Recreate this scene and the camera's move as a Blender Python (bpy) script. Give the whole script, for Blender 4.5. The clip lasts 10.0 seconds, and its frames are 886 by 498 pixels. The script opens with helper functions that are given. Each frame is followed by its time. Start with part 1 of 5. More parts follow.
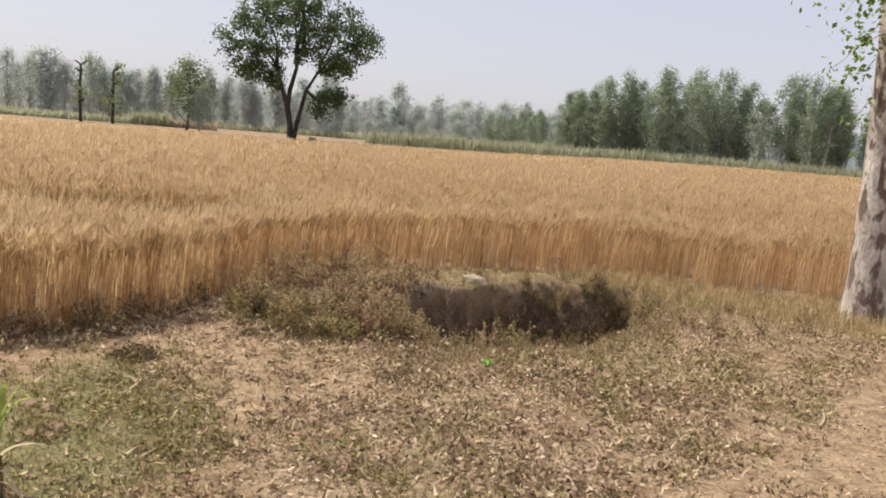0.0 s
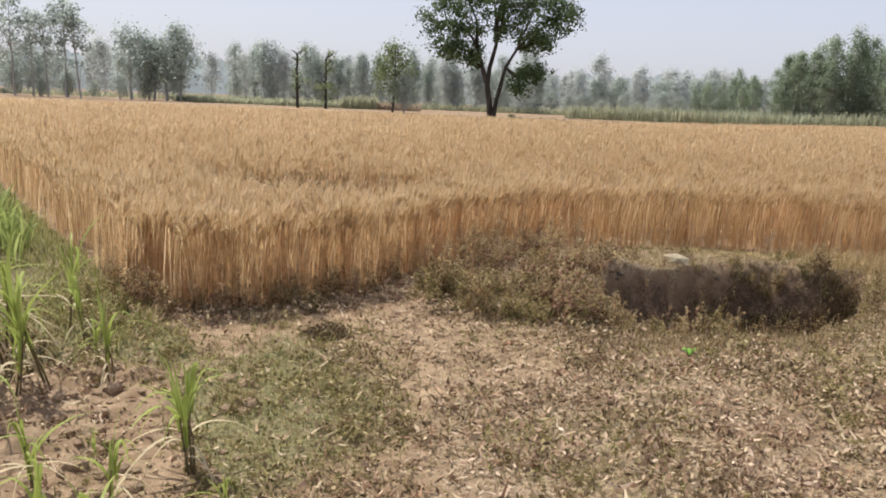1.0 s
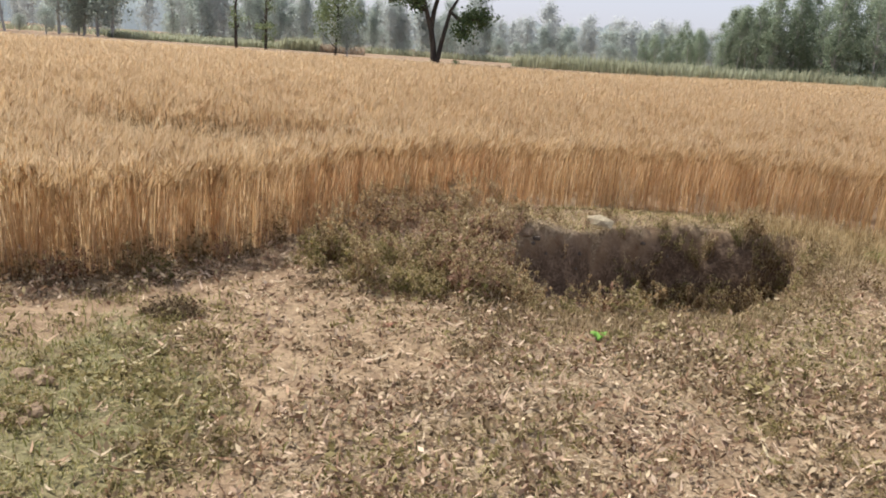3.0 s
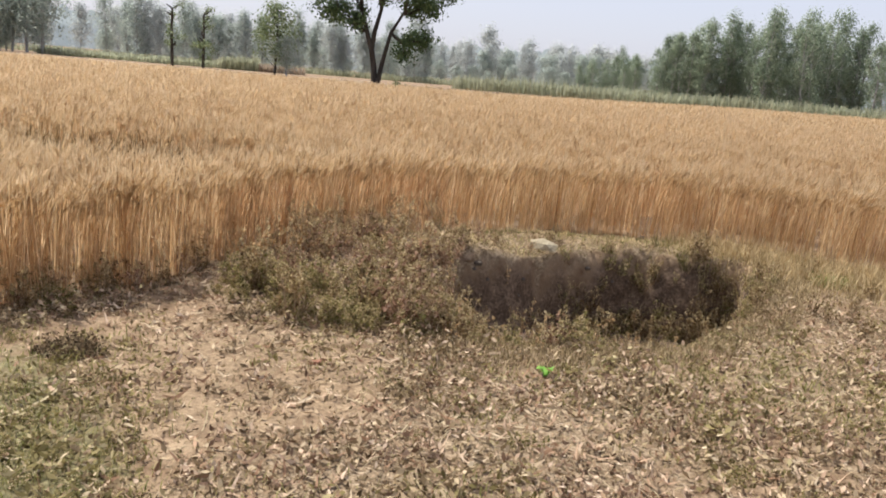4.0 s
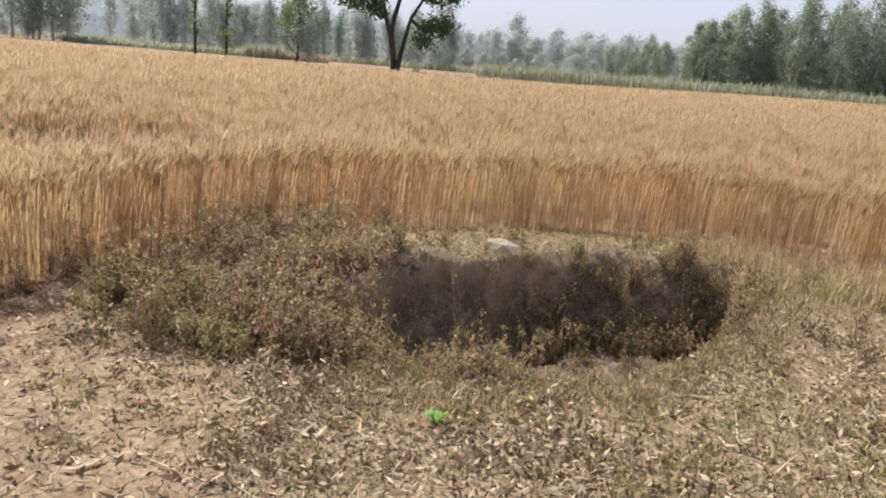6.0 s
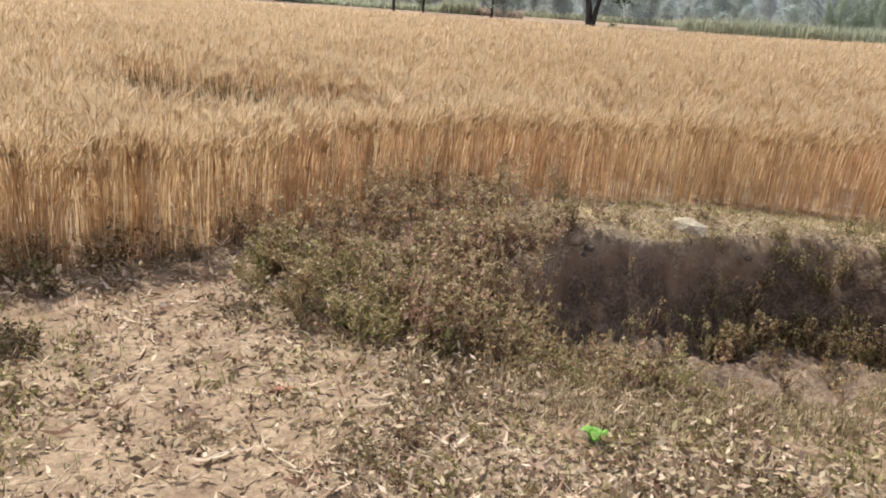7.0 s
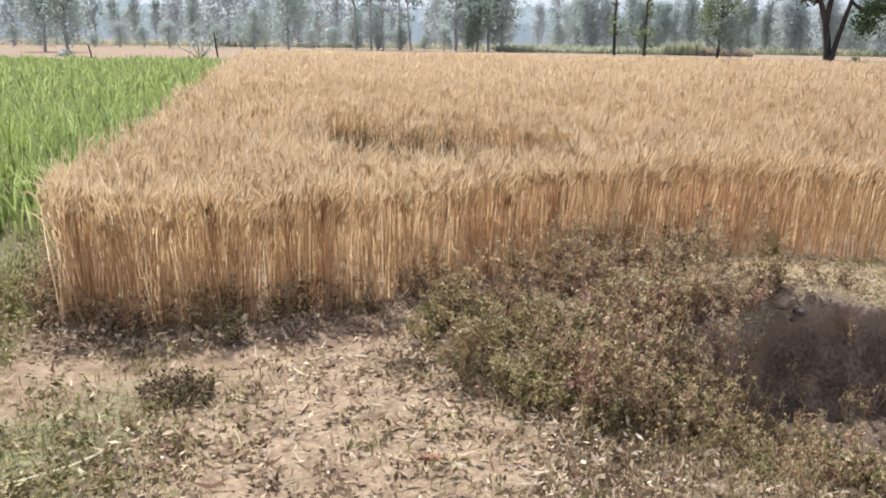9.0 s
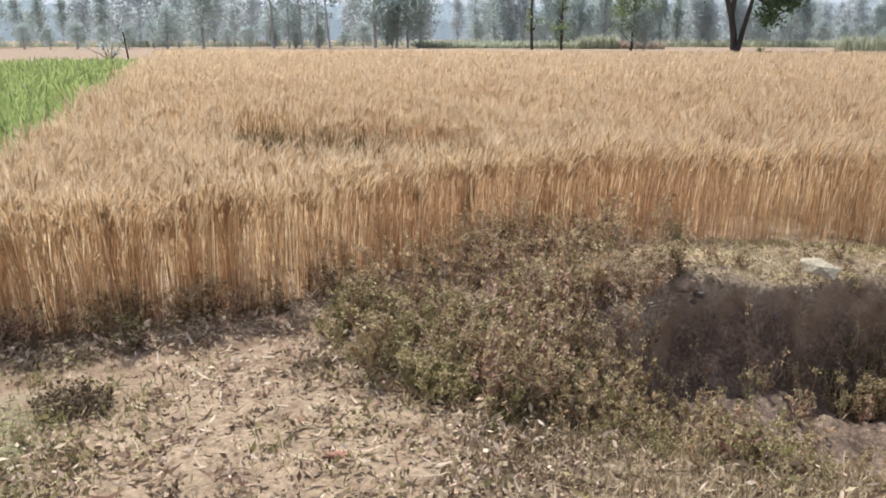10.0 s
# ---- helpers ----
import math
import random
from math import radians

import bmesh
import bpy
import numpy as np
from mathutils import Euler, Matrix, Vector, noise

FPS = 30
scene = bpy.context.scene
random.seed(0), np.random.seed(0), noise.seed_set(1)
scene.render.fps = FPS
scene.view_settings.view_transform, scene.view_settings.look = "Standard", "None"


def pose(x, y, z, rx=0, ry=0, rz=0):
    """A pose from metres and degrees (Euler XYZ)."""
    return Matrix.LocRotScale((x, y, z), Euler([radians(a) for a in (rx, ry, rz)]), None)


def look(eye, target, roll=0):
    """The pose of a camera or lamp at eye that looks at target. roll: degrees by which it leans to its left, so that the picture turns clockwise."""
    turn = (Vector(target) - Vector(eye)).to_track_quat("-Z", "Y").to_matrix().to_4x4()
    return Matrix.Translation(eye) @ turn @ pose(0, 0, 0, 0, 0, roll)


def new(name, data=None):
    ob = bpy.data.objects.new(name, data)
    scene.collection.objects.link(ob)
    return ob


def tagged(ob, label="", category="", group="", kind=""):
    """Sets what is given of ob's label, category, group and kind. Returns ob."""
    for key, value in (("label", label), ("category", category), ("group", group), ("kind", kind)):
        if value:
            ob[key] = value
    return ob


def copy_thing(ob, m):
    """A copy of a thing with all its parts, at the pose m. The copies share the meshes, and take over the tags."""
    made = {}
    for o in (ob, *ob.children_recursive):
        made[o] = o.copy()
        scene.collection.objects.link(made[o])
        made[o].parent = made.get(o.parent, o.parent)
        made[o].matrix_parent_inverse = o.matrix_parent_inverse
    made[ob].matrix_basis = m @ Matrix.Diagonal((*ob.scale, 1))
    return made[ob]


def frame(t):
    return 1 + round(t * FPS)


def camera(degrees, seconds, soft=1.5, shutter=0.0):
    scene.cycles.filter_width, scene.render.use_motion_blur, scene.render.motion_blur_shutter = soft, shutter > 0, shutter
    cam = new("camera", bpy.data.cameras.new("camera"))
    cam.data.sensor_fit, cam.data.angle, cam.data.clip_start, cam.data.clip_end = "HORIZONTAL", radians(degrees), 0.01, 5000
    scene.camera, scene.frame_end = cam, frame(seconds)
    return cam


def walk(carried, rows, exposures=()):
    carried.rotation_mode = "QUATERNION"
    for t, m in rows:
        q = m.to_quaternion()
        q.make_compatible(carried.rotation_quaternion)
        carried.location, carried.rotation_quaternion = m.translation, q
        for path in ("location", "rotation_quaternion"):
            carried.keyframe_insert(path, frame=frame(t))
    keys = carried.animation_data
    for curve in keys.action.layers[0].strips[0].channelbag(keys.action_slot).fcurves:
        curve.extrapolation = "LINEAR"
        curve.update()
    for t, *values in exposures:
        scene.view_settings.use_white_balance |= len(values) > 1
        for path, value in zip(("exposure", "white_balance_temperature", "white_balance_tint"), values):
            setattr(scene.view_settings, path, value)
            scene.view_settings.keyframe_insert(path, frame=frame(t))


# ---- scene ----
PATH = [
    (0, (-0.161, -0.063, 1.65), (0.333, 1.855, 1.372), 4.6),
    (0.5, (-0.136, 0.025, 1.658), (0.133, 1.984, 1.356), 3.4),
    (1, (-0.049, 0.201, 1.628), (-0.039, 2.168, 1.264), 2.3),
    (1.5, (0.047, 0.424, 1.584), (-0.092, 2.366, 1.129), 1.4),
    (2, (0.144, 0.661, 1.585), (0.059, 2.59, 1.064), 1.8),
    (2.5, (0.313, 0.855, 1.594), (0.356, 2.785, 1.072), 2.9),
    (2.7, (0.357, 0.936, 1.592), (0.45, 2.869, 1.089), 3.5),
    (3.8, (0.412, 1.363, 1.552), (0.673, 3.294, 1.1), 4.6),
    (4, (0.453, 1.441, 1.534), (0.741, 3.375, 1.113), 4.8),
    (4.5, (0.663, 1.603, 1.491), (0.905, 3.555, 1.131), 4.7),
    (5, (0.856, 1.872, 1.455), (1.081, 3.827, 1.096), 4.8),
    (5.2, (0.938, 1.969, 1.449), (1.192, 3.921, 1.093), 4.9),
    (6.3, (1.358, 2.433, 1.49), (1.516, 4.362, 0.987), 4.3),
    (6.5, (1.39, 2.518, 1.498), (1.429, 4.445, 0.967), 4.0),
    (7, (1.371, 2.719, 1.51), (1.143, 4.618, 0.923), 3.9),
    (7.5, (1.368, 2.786, 1.497), (0.914, 4.628, 0.862), 3.7),
    (8, (1.425, 2.86, 1.514), (0.778, 4.65, 0.899), 3.2),
    (8.5, (1.503, 2.93, 1.534), (0.762, 4.706, 0.988), 2.0),
    (9, (1.536, 2.972, 1.532), (0.785, 4.756, 1.03), 0.7),
    (9.5, (1.576, 2.98, 1.532), (0.885, 4.789, 1.031), -0.1),
    (10, (1.644, 3.01, 1.524), (1.06, 4.854, 1.015), -0.1),
]
cam = camera(57.3, 10.0, soft=1.85)
EXPOSURES = [(0, 0.41, 6550, 10), (1.5, 0.42, 6100, 9), (4.5, 0.56, 6200, 10), (6.5, 0.53, 5950, 10), (8.0, 0.89, 5850, 9), (9.0, 0.77, 5600, 9), (10.0, 0.67, 5550, 9)]
walk(cam, [(t, look(eye, target, roll)) for t, eye, target, roll in PATH], EXPOSURES)

# ---- sky and sun ----
SUN_TO = Vector((-0.58, 0.45, 1.28)).normalized()
world = bpy.data.worlds.new("hazy_sky")
scene.world = world
world.use_nodes = True
wn = world.node_tree.nodes
sky = wn.new("ShaderNodeTexSky")
sky.sky_type = "NISHITA"
sky.sun_disc = False
sky.sun_elevation = math.asin(SUN_TO.z)
sky.sun_rotation = math.atan2(SUN_TO.x, SUN_TO.y)
sky.air_density, sky.dust_density, sky.ozone_density = 1.0, 2.0, 1.5
haze = wn.new("ShaderNodeMix")
haze.data_type = "RGBA"
haze.inputs["Factor"].default_value = 0.82
haze.inputs["B"].default_value = (3.86, 3.82, 4.28, 1)
veil = wn.new("ShaderNodeMix")
veil.data_type, veil.blend_type = "RGBA", "MULTIPLY"
veil.inputs["Factor"].default_value = 1.0
veil.inputs["B"].default_value = (1.75, 1.62, 1.6, 1)
world.node_tree.links.new(sky.outputs[0], veil.inputs["A"])
world.node_tree.links.new(veil.outputs["Result"], haze.inputs["A"])
world.node_tree.links.new(haze.outputs["Result"], wn["Background"].inputs[0])
wn["Background"].inputs[1].default_value = 0.12
sun = new("sun", bpy.data.lights.new("sun", "SUN"))
sun.data.energy, sun.data.angle, sun.data.color = 4.9, radians(1.0), (1.0, 0.94, 0.84)
sun.matrix_world = look(SUN_TO * 50, (0, 0, 0))

rng = np.random.default_rng(7)


# ---- materials ----
def node_mat(name, rough=0.8):
    m = bpy.data.materials.new(name)
    m.use_nodes = True
    p = m.node_tree.nodes["Principled BSDF"]
    p.inputs["Roughness"].default_value = rough
    p.inputs["Specular IOR Level"].default_value = 0.25
    return m, m.node_tree.nodes, m.node_tree.links, p


def ramp(nodes, stops):
    r = nodes.new("ShaderNodeValToRGB")
    els = r.color_ramp.elements
    while len(els) < len(stops):
        els.new(0.5)
    for e, (at, c) in zip(els, stops):
        e.position, e.color = at, (*c, 1)
    return r


def leaf_mat(name, colours, through_share=0.25, rough=0.6, patch=0.0, patch_colour=(0.3, 0.2, 0.1), patch_scale=0.6, plant=0.0):
    """Blades and leaves: each has its own tint, light shines through a little."""
    m, n, l, p = node_mat(name, rough)
    p.inputs["Specular IOR Level"].default_value = 0.1
    geo = n.new("ShaderNodeNewGeometry")
    r = ramp(n, [(i / max(1, len(colours) - 1), c) for i, c in enumerate(colours)])
    if plant:
        info, blend = n.new("ShaderNodeObjectInfo"), n.new("ShaderNodeMix")
        blend.inputs["Factor"].default_value = plant
        l.new(geo.outputs["Random Per Island"], blend.inputs["A"])
        l.new(info.outputs["Random"], blend.inputs["B"])
        l.new(blend.outputs["Result"], r.inputs[0])
    else:
        l.new(geo.outputs["Random Per Island"], r.inputs[0])
    out = r.outputs[0]
    tex = n.new("ShaderNodeTexNoise")
    tex.inputs["Scale"].default_value, tex.inputs["Detail"].default_value = patch_scale, 4
    l.new(geo.outputs["Position"], tex.inputs["Vector"])
    if patch:
        k = ramp(n, [(0.42, (0, 0, 0)), (0.68, (patch, patch, patch))])
        l.new(tex.outputs["Fac"], k.inputs[0])
        mix = n.new("ShaderNodeMix")
        mix.data_type = "RGBA"
        l.new(k.outputs[0], mix.inputs["Factor"])
        l.new(out, mix.inputs["A"])
        mix.inputs["B"].default_value = (*patch_colour, 1)
        out = mix.outputs["Result"]
    l.new(out, p.inputs["Base Color"])
    tr = n.new("ShaderNodeBsdfTranslucent")
    l.new(out, tr.inputs["Color"])
    ms = n.new("ShaderNodeMixShader")
    ms.inputs[0].default_value = through_share
    l.new(p.outputs[0], ms.inputs[1])
    l.new(tr.outputs[0], ms.inputs[2])
    l.new(ms.outputs[0], n["Material Output"].inputs[0])
    return m


def rough_mat(name, c1, c2, scale=6.0, fine=60.0, bump=0.4, rough=0.9, stretch=(1, 1, 1), spots=None):
    """Bark, stone, clods: two scales of noise and relief."""
    m, n, l, p = node_mat(name, rough)
    tc = n.new("ShaderNodeTexCoord")
    mp = n.new("ShaderNodeMapping")
    mp.inputs["Scale"].default_value = stretch
    l.new(tc.outputs["Object"], mp.inputs[0])
    a, b = n.new("ShaderNodeTexNoise"), n.new("ShaderNodeTexNoise")
    for t, s in ((a, scale), (b, fine)):
        t.inputs["Scale"].default_value, t.inputs["Detail"].default_value = s, 6
        l.new(mp.outputs[0], t.inputs["Vector"])
    r = ramp(n, [(0.33, c1), (0.66, c2)])
    l.new(a.outputs["Fac"], r.inputs[0])
    out = r.outputs[0]
    if spots:
        k = ramp(n, [(0.50, (0, 0, 0)), (0.58, (1, 1, 1))])
        v = n.new("ShaderNodeTexNoise")
        v.inputs["Scale"].default_value, v.inputs["Detail"].default_value = scale * 1.7, 5
        off = n.new("ShaderNodeMapping")
        off.inputs["Location"].default_value = (7, 3, 1)
        l.new(mp.outputs[0], off.inputs[0])
        l.new(off.outputs[0], v.inputs["Vector"])
        l.new(v.outputs["Fac"], k.inputs[0])
        mix = n.new("ShaderNodeMix")
        mix.data_type = "RGBA"
        l.new(k.outputs[0], mix.inputs["Factor"])
        l.new(out, mix.inputs["A"])
        mix.inputs["B"].default_value = (*spots, 1)
        out = mix.outputs["Result"]
    mul = n.new("ShaderNodeMix")
    mul.data_type, mul.blend_type = "RGBA", "MULTIPLY"
    mul.inputs["Factor"].default_value = 0.6
    g = ramp(n, [(0.3, (0.55, 0.55, 0.55)), (0.7, (1.2, 1.2, 1.2))])
    l.new(b.outputs["Fac"], g.inputs[0])
    l.new(out, mul.inputs["A"])
    l.new(g.outputs[0], mul.inputs["B"])
    l.new(mul.outputs["Result"], p.inputs["Base Color"])
    bp = n.new("ShaderNodeBump")
    bp.inputs["Strength"].default_value, bp.inputs["Distance"].default_value = bump, 0.02
    l.new(b.outputs["Fac"], bp.inputs["Height"])
    l.new(bp.outputs[0], p.inputs["Normal"])
    return m


def ground_mat():
    """Soil; the zones attribute says where litter (r), green cover (g) and bare trodden soil (b) lie."""
    m, n, l, p = node_mat("field_soil", 0.95)
    geo = n.new("ShaderNodeNewGeometry")
    att = n.new("ShaderNodeAttribute")
    att.attribute_name = "zones"
    sep = n.new("ShaderNodeSeparateColor")
    l.new(att.outputs["Color"], sep.inputs[0])

    def tex(scale, detail=6, rough=0.6):
        t = n.new("ShaderNodeTexNoise")
        t.inputs["Scale"].default_value, t.inputs["Detail"].default_value, t.inputs["Roughness"].default_value = scale, detail, rough
        l.new(geo.outputs["Position"], t.inputs["Vector"])
        return t

    def mixed(fac, a, b):
        x = n.new("ShaderNodeMix")
        x.data_type = "RGBA"
        for sock, v in ((x.inputs["Factor"], fac), (x.inputs["A"], a), (x.inputs["B"], b)):
            if isinstance(v, tuple):
                sock.default_value = (*v, 1)
            else:
                l.new(v, sock)
        return x.outputs["Result"]

    big, mid, fine, grit = tex(0.9), tex(7.0), tex(38.0, 8, 0.7), tex(160.0, 4, 0.7)
    soil = ramp(n, [(0.3, (0.17, 0.105, 0.06)), (0.5, (0.26, 0.18, 0.11)), (0.7, (0.40, 0.288, 0.182))])
    l.new(mid.outputs["Fac"], soil.inputs[0])
    bare = ramp(n, [(0.36, (0.125, 0.078, 0.047)), (0.5, (0.275, 0.194, 0.117)), (0.64, (0.425, 0.315, 0.198))])
    both = n.new("ShaderNodeMix")
    both.inputs["Factor"].default_value = 0.55
    l.new(mid.outputs["Fac"], both.inputs["A"])
    l.new(fine.outputs["Fac"], both.inputs["B"])
    l.new(both.outputs["Result"], bare.inputs[0])
    litter = ramp(n, [(0.34, (0.115, 0.075, 0.045)), (0.5, (0.27, 0.198, 0.123)), (0.66, (0.45, 0.355, 0.24))])
    l.new(fine.outputs["Fac"], litter.inputs[0])
    green = ramp(n, [(0.34, (0.075, 0.058, 0.03)), (0.5, (0.17, 0.152, 0.072)), (0.66, (0.31, 0.272, 0.15))])
    l.new(fine.outputs["Fac"], green.inputs[0])

    def mask(chan, noise_tex, soft=0.16):
        add = n.new("ShaderNodeMath")
        add.operation = "ADD"
        l.new(chan, add.inputs[0])
        l.new(noise_tex.outputs["Fac"], add.inputs[1])
        k = ramp(n, [(0.5, (0, 0, 0)), (0.5 + soft, (1, 1, 1))])
        half = n.new("ShaderNodeMath")
        half.operation = "MULTIPLY"
        half.inputs[1].default_value = 0.5
        l.new(add.outputs[0], half.inputs[0])
        l.new(half.outputs[0], k.inputs[0])
        return k.outputs[0]

    c = mixed(mask(sep.outputs[2], mid), soil.outputs[0], bare.outputs[0])
    c = mixed(mask(sep.outputs[0], mid), c, litter.outputs[0])
    c = mixed(mask(sep.outputs[1], mid), c, green.outputs[0])
    # dark soil tone: shade of the pit and plants put into the colour
    shade_tone = ramp(n, [(0.36, (0.04, 0.027, 0.017)), (0.5, (0.145, 0.098, 0.064)), (0.64, (0.32, 0.228, 0.152))])
    l.new(both.outputs["Result"], shade_tone.inputs[0])
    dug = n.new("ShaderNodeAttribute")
    dug.attribute_name = "painted_shade"
    c = mixed(mask(dug.outputs["Fac"], mid), c, shade_tone.outputs[0])
    g = ramp(n, [(0.25, (0.6, 0.6, 0.6)), (0.75, (1.1, 1.1, 1.1))])
    l.new(grit.outputs["Fac"], g.inputs[0])
    mul = n.new("ShaderNodeMix")
    mul.data_type, mul.blend_type = "RGBA", "MULTIPLY"
    mul.inputs["Factor"].default_value = 0.8
    l.new(c, mul.inputs["A"])
    l.new(g.outputs[0], mul.inputs["B"])
    l.new(mul.outputs["Result"], p.inputs["Base Color"])
    b1, b2 = n.new("ShaderNodeBump"), n.new("ShaderNodeBump")
    b1.inputs["Strength"].default_value, b1.inputs["Distance"].default_value = 0.7, 0.05
    b2.inputs["Strength"].default_value, b2.inputs["Distance"].default_value = 0.6, 0.012
    l.new(mid.outputs["Fac"], b1.inputs["Height"])
    l.new(fine.outputs["Fac"], b2.inputs["Height"])
    l.new(b1.outputs[0], b2.inputs["Normal"])
    l.new(b2.outputs[0], p.inputs["Normal"])
    return m


SOIL = ground_mat()
STRAW = leaf_mat("wheat_straw", [(0.22, 0.125, 0.055), (0.52, 0.352, 0.183), (0.69, 0.512, 0.298), (0.86, 0.70, 0.455)], 0.6, 0.5, 0.4, (0.63, 0.375, 0.20))
SEED = leaf_mat("dry_seed_head", [(0.26, 0.195, 0.095), (0.43, 0.34, 0.175), (0.64, 0.525, 0.32)], 0.4, 0.8)
WEED_TAN = leaf_mat("bleached_weed_leaf", [(0.24, 0.14, 0.062), (0.45, 0.30, 0.15), (0.66, 0.48, 0.28)], 0.5, 0.75)
EAR = leaf_mat("wheat_awns", [(0.35, 0.233, 0.122), (0.59, 0.44, 0.258), (0.715, 0.56, 0.358), (0.79, 0.64, 0.435)], 0.56, 0.55, 0.45, (0.55, 0.39, 0.215), 2.4)
GRAIN = leaf_mat("wheat_ears", [(0.25, 0.16, 0.076), (0.50, 0.345, 0.178), (0.64, 0.47, 0.265), (0.73, 0.56, 0.332)], 0.55, 0.6, 0.4, (0.44, 0.295, 0.15), 2.4)
CANE = leaf_mat("young_cane_leaf", [(0.14, 0.185, 0.045), (0.30, 0.36, 0.085), (0.48, 0.52, 0.18)], 0.42, 0.45)
CANE_STALK = rough_mat("cane_stalk", (0.09, 0.07, 0.04), (0.24, 0.19, 0.09), 20, 90, 0.3)
DARK_STRAW = leaf_mat("dark_brown_straw", [(0.05, 0.033, 0.013), (0.13, 0.088, 0.036), (0.26, 0.18, 0.08)], 0.3, 0.85)
LITTER_RED = leaf_mat("curled_weed_leaf", [(0.15, 0.082, 0.048), (0.32, 0.198, 0.122), (0.46, 0.32, 0.215), (0.62, 0.48, 0.35)], 0.18, 0.7)
CANE_DRY = leaf_mat("dry_cane_leaf", [(0.36, 0.29, 0.17), (0.52, 0.44, 0.29)], 0.2, 0.6)
CROP = leaf_mat("green_crop_leaf", [(0.17, 0.215, 0.062), (0.305, 0.37, 0.115), (0.45, 0.505, 0.19)], 0.46, 0.5, 0.5, (0.30, 0.33, 0.11), 0.5)
WEED = leaf_mat("dry_weed_leaf", [(0.035, 0.022, 0.011), (0.12, 0.075, 0.036), (0.23, 0.15, 0.076), (0.17, 0.13, 0.052), (0.37, 0.26, 0.145), (0.62, 0.475, 0.32)], 0.42, 0.75, plant=0.3)
WEED_RED = leaf_mat("withered_weed_leaf", [(0.07, 0.036, 0.022), (0.20, 0.11, 0.065), (0.38, 0.235, 0.155), (0.62, 0.46, 0.345)], 0.4, 0.75, plant=0.3)
WEED_GREEN = leaf_mat("olive_weed_leaf", [(0.035, 0.034, 0.012), (0.125, 0.115, 0.038), (0.25, 0.22, 0.08), (0.38, 0.31, 0.145), (0.60, 0.485, 0.29)], 0.42, 0.7, plant=0.3)
WEED_STEM = rough_mat("weed_stem", (0.26, 0.175, 0.10), (0.52, 0.40, 0.26), 20, 90, 0.3)
GRASS = leaf_mat("short_grass", [(0.10, 0.11, 0.03), (0.21, 0.21, 0.065), (0.33, 0.305, 0.12), (0.46, 0.395, 0.21)], 0.38, 0.6)
GRASS_DRY = leaf_mat("dry_grass", [(0.14, 0.102, 0.05), (0.28, 0.21, 0.113), (0.44, 0.345, 0.205)], 0.25, 0.7)
LITTER = leaf_mat("fallen_leaf", [(0.12, 0.08, 0.05), (0.22, 0.15, 0.09), (0.31, 0.22, 0.135), (0.41, 0.31, 0.20), (0.55, 0.445, 0.31)], 0.15, 0.7)
LITTER_PALE = leaf_mat("pale_fallen_leaf", [(0.34, 0.26, 0.17), (0.55, 0.45, 0.32)], 0.15, 0.65)
BRIGHT = leaf_mat("bright_green_leaf", [(0.20, 0.42, 0.07), (0.36, 0.60, 0.16)], 0.5, 0.5)
TREE_LEAF = leaf_mat("broad_tree_leaf", [(0.045, 0.075, 0.035), (0.085, 0.125, 0.055), (0.155, 0.20, 0.085)], 0.38, 0.5, 0.45, (0.11, 0.15, 0.065), 0.25)
# distance haze painted into the base colours of the next three leaf materials
FAR_LEAF = leaf_mat("hazed_tree_leaf", [(0.33, 0.38, 0.34), (0.41, 0.455, 0.41), (0.49, 0.52, 0.47)], 0.58, 0.9, 0.4, (0.33, 0.37, 0.305), 0.12)
FARTHER_LEAF = leaf_mat("haziest_leaf", [(0.45, 0.48, 0.465), (0.50, 0.525, 0.505), (0.55, 0.57, 0.55)], 0.58, 0.9, 0.3, (0.46, 0.48, 0.45), 0.1)
WOOD_LEAF = leaf_mat("hazed_plantation_leaf", [(0.21, 0.26, 0.18), (0.29, 0.34, 0.24), (0.39, 0.43, 0.315)], 0.6, 0.9, 0.4, (0.21, 0.265, 0.18), 0.15)
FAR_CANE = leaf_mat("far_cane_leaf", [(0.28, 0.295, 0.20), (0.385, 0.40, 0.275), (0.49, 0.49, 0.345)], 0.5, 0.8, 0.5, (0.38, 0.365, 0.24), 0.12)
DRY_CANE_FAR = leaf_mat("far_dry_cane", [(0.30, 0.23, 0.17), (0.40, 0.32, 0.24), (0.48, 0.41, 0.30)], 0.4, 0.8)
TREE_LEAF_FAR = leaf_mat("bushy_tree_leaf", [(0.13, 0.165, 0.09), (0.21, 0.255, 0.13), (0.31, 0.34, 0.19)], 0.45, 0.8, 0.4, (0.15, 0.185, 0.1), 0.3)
BARK = rough_mat("dark_bark", (0.035, 0.028, 0.023), (0.085, 0.07, 0.056), 3, 20, 0.5, 0.9, (1, 1, 0.3))
# bark paled in its base colour to carry distance haze
BARK_FAR = rough_mat("hazed_bark", (0.33, 0.315, 0.29), (0.46, 0.44, 0.41), 2, 12, 0.3, 0.9, (1, 1, 0.3))
EUC_BARK = rough_mat("eucalyptus_bark", (0.36, 0.30, 0.26), (0.62, 0.555, 0.49), 5.5, 34, 0.8, 0.9, (1, 1, 0.45), (0.17, 0.125, 0.10))
STONE = rough_mat("pale_stone", (0.30, 0.25, 0.165), (0.48, 0.41, 0.285), 9, 70, 0.5)
BRICK = rough_mat("brick_shard_clay", (0.26, 0.12, 0.075), (0.36, 0.18, 0.115), 12, 90, 0.4)
DRY_TALL = leaf_mat("tall_dry_grass", [(0.28, 0.20, 0.095), (0.45, 0.34, 0.18), (0.58, 0.46, 0.27)], 0.3, 0.6)
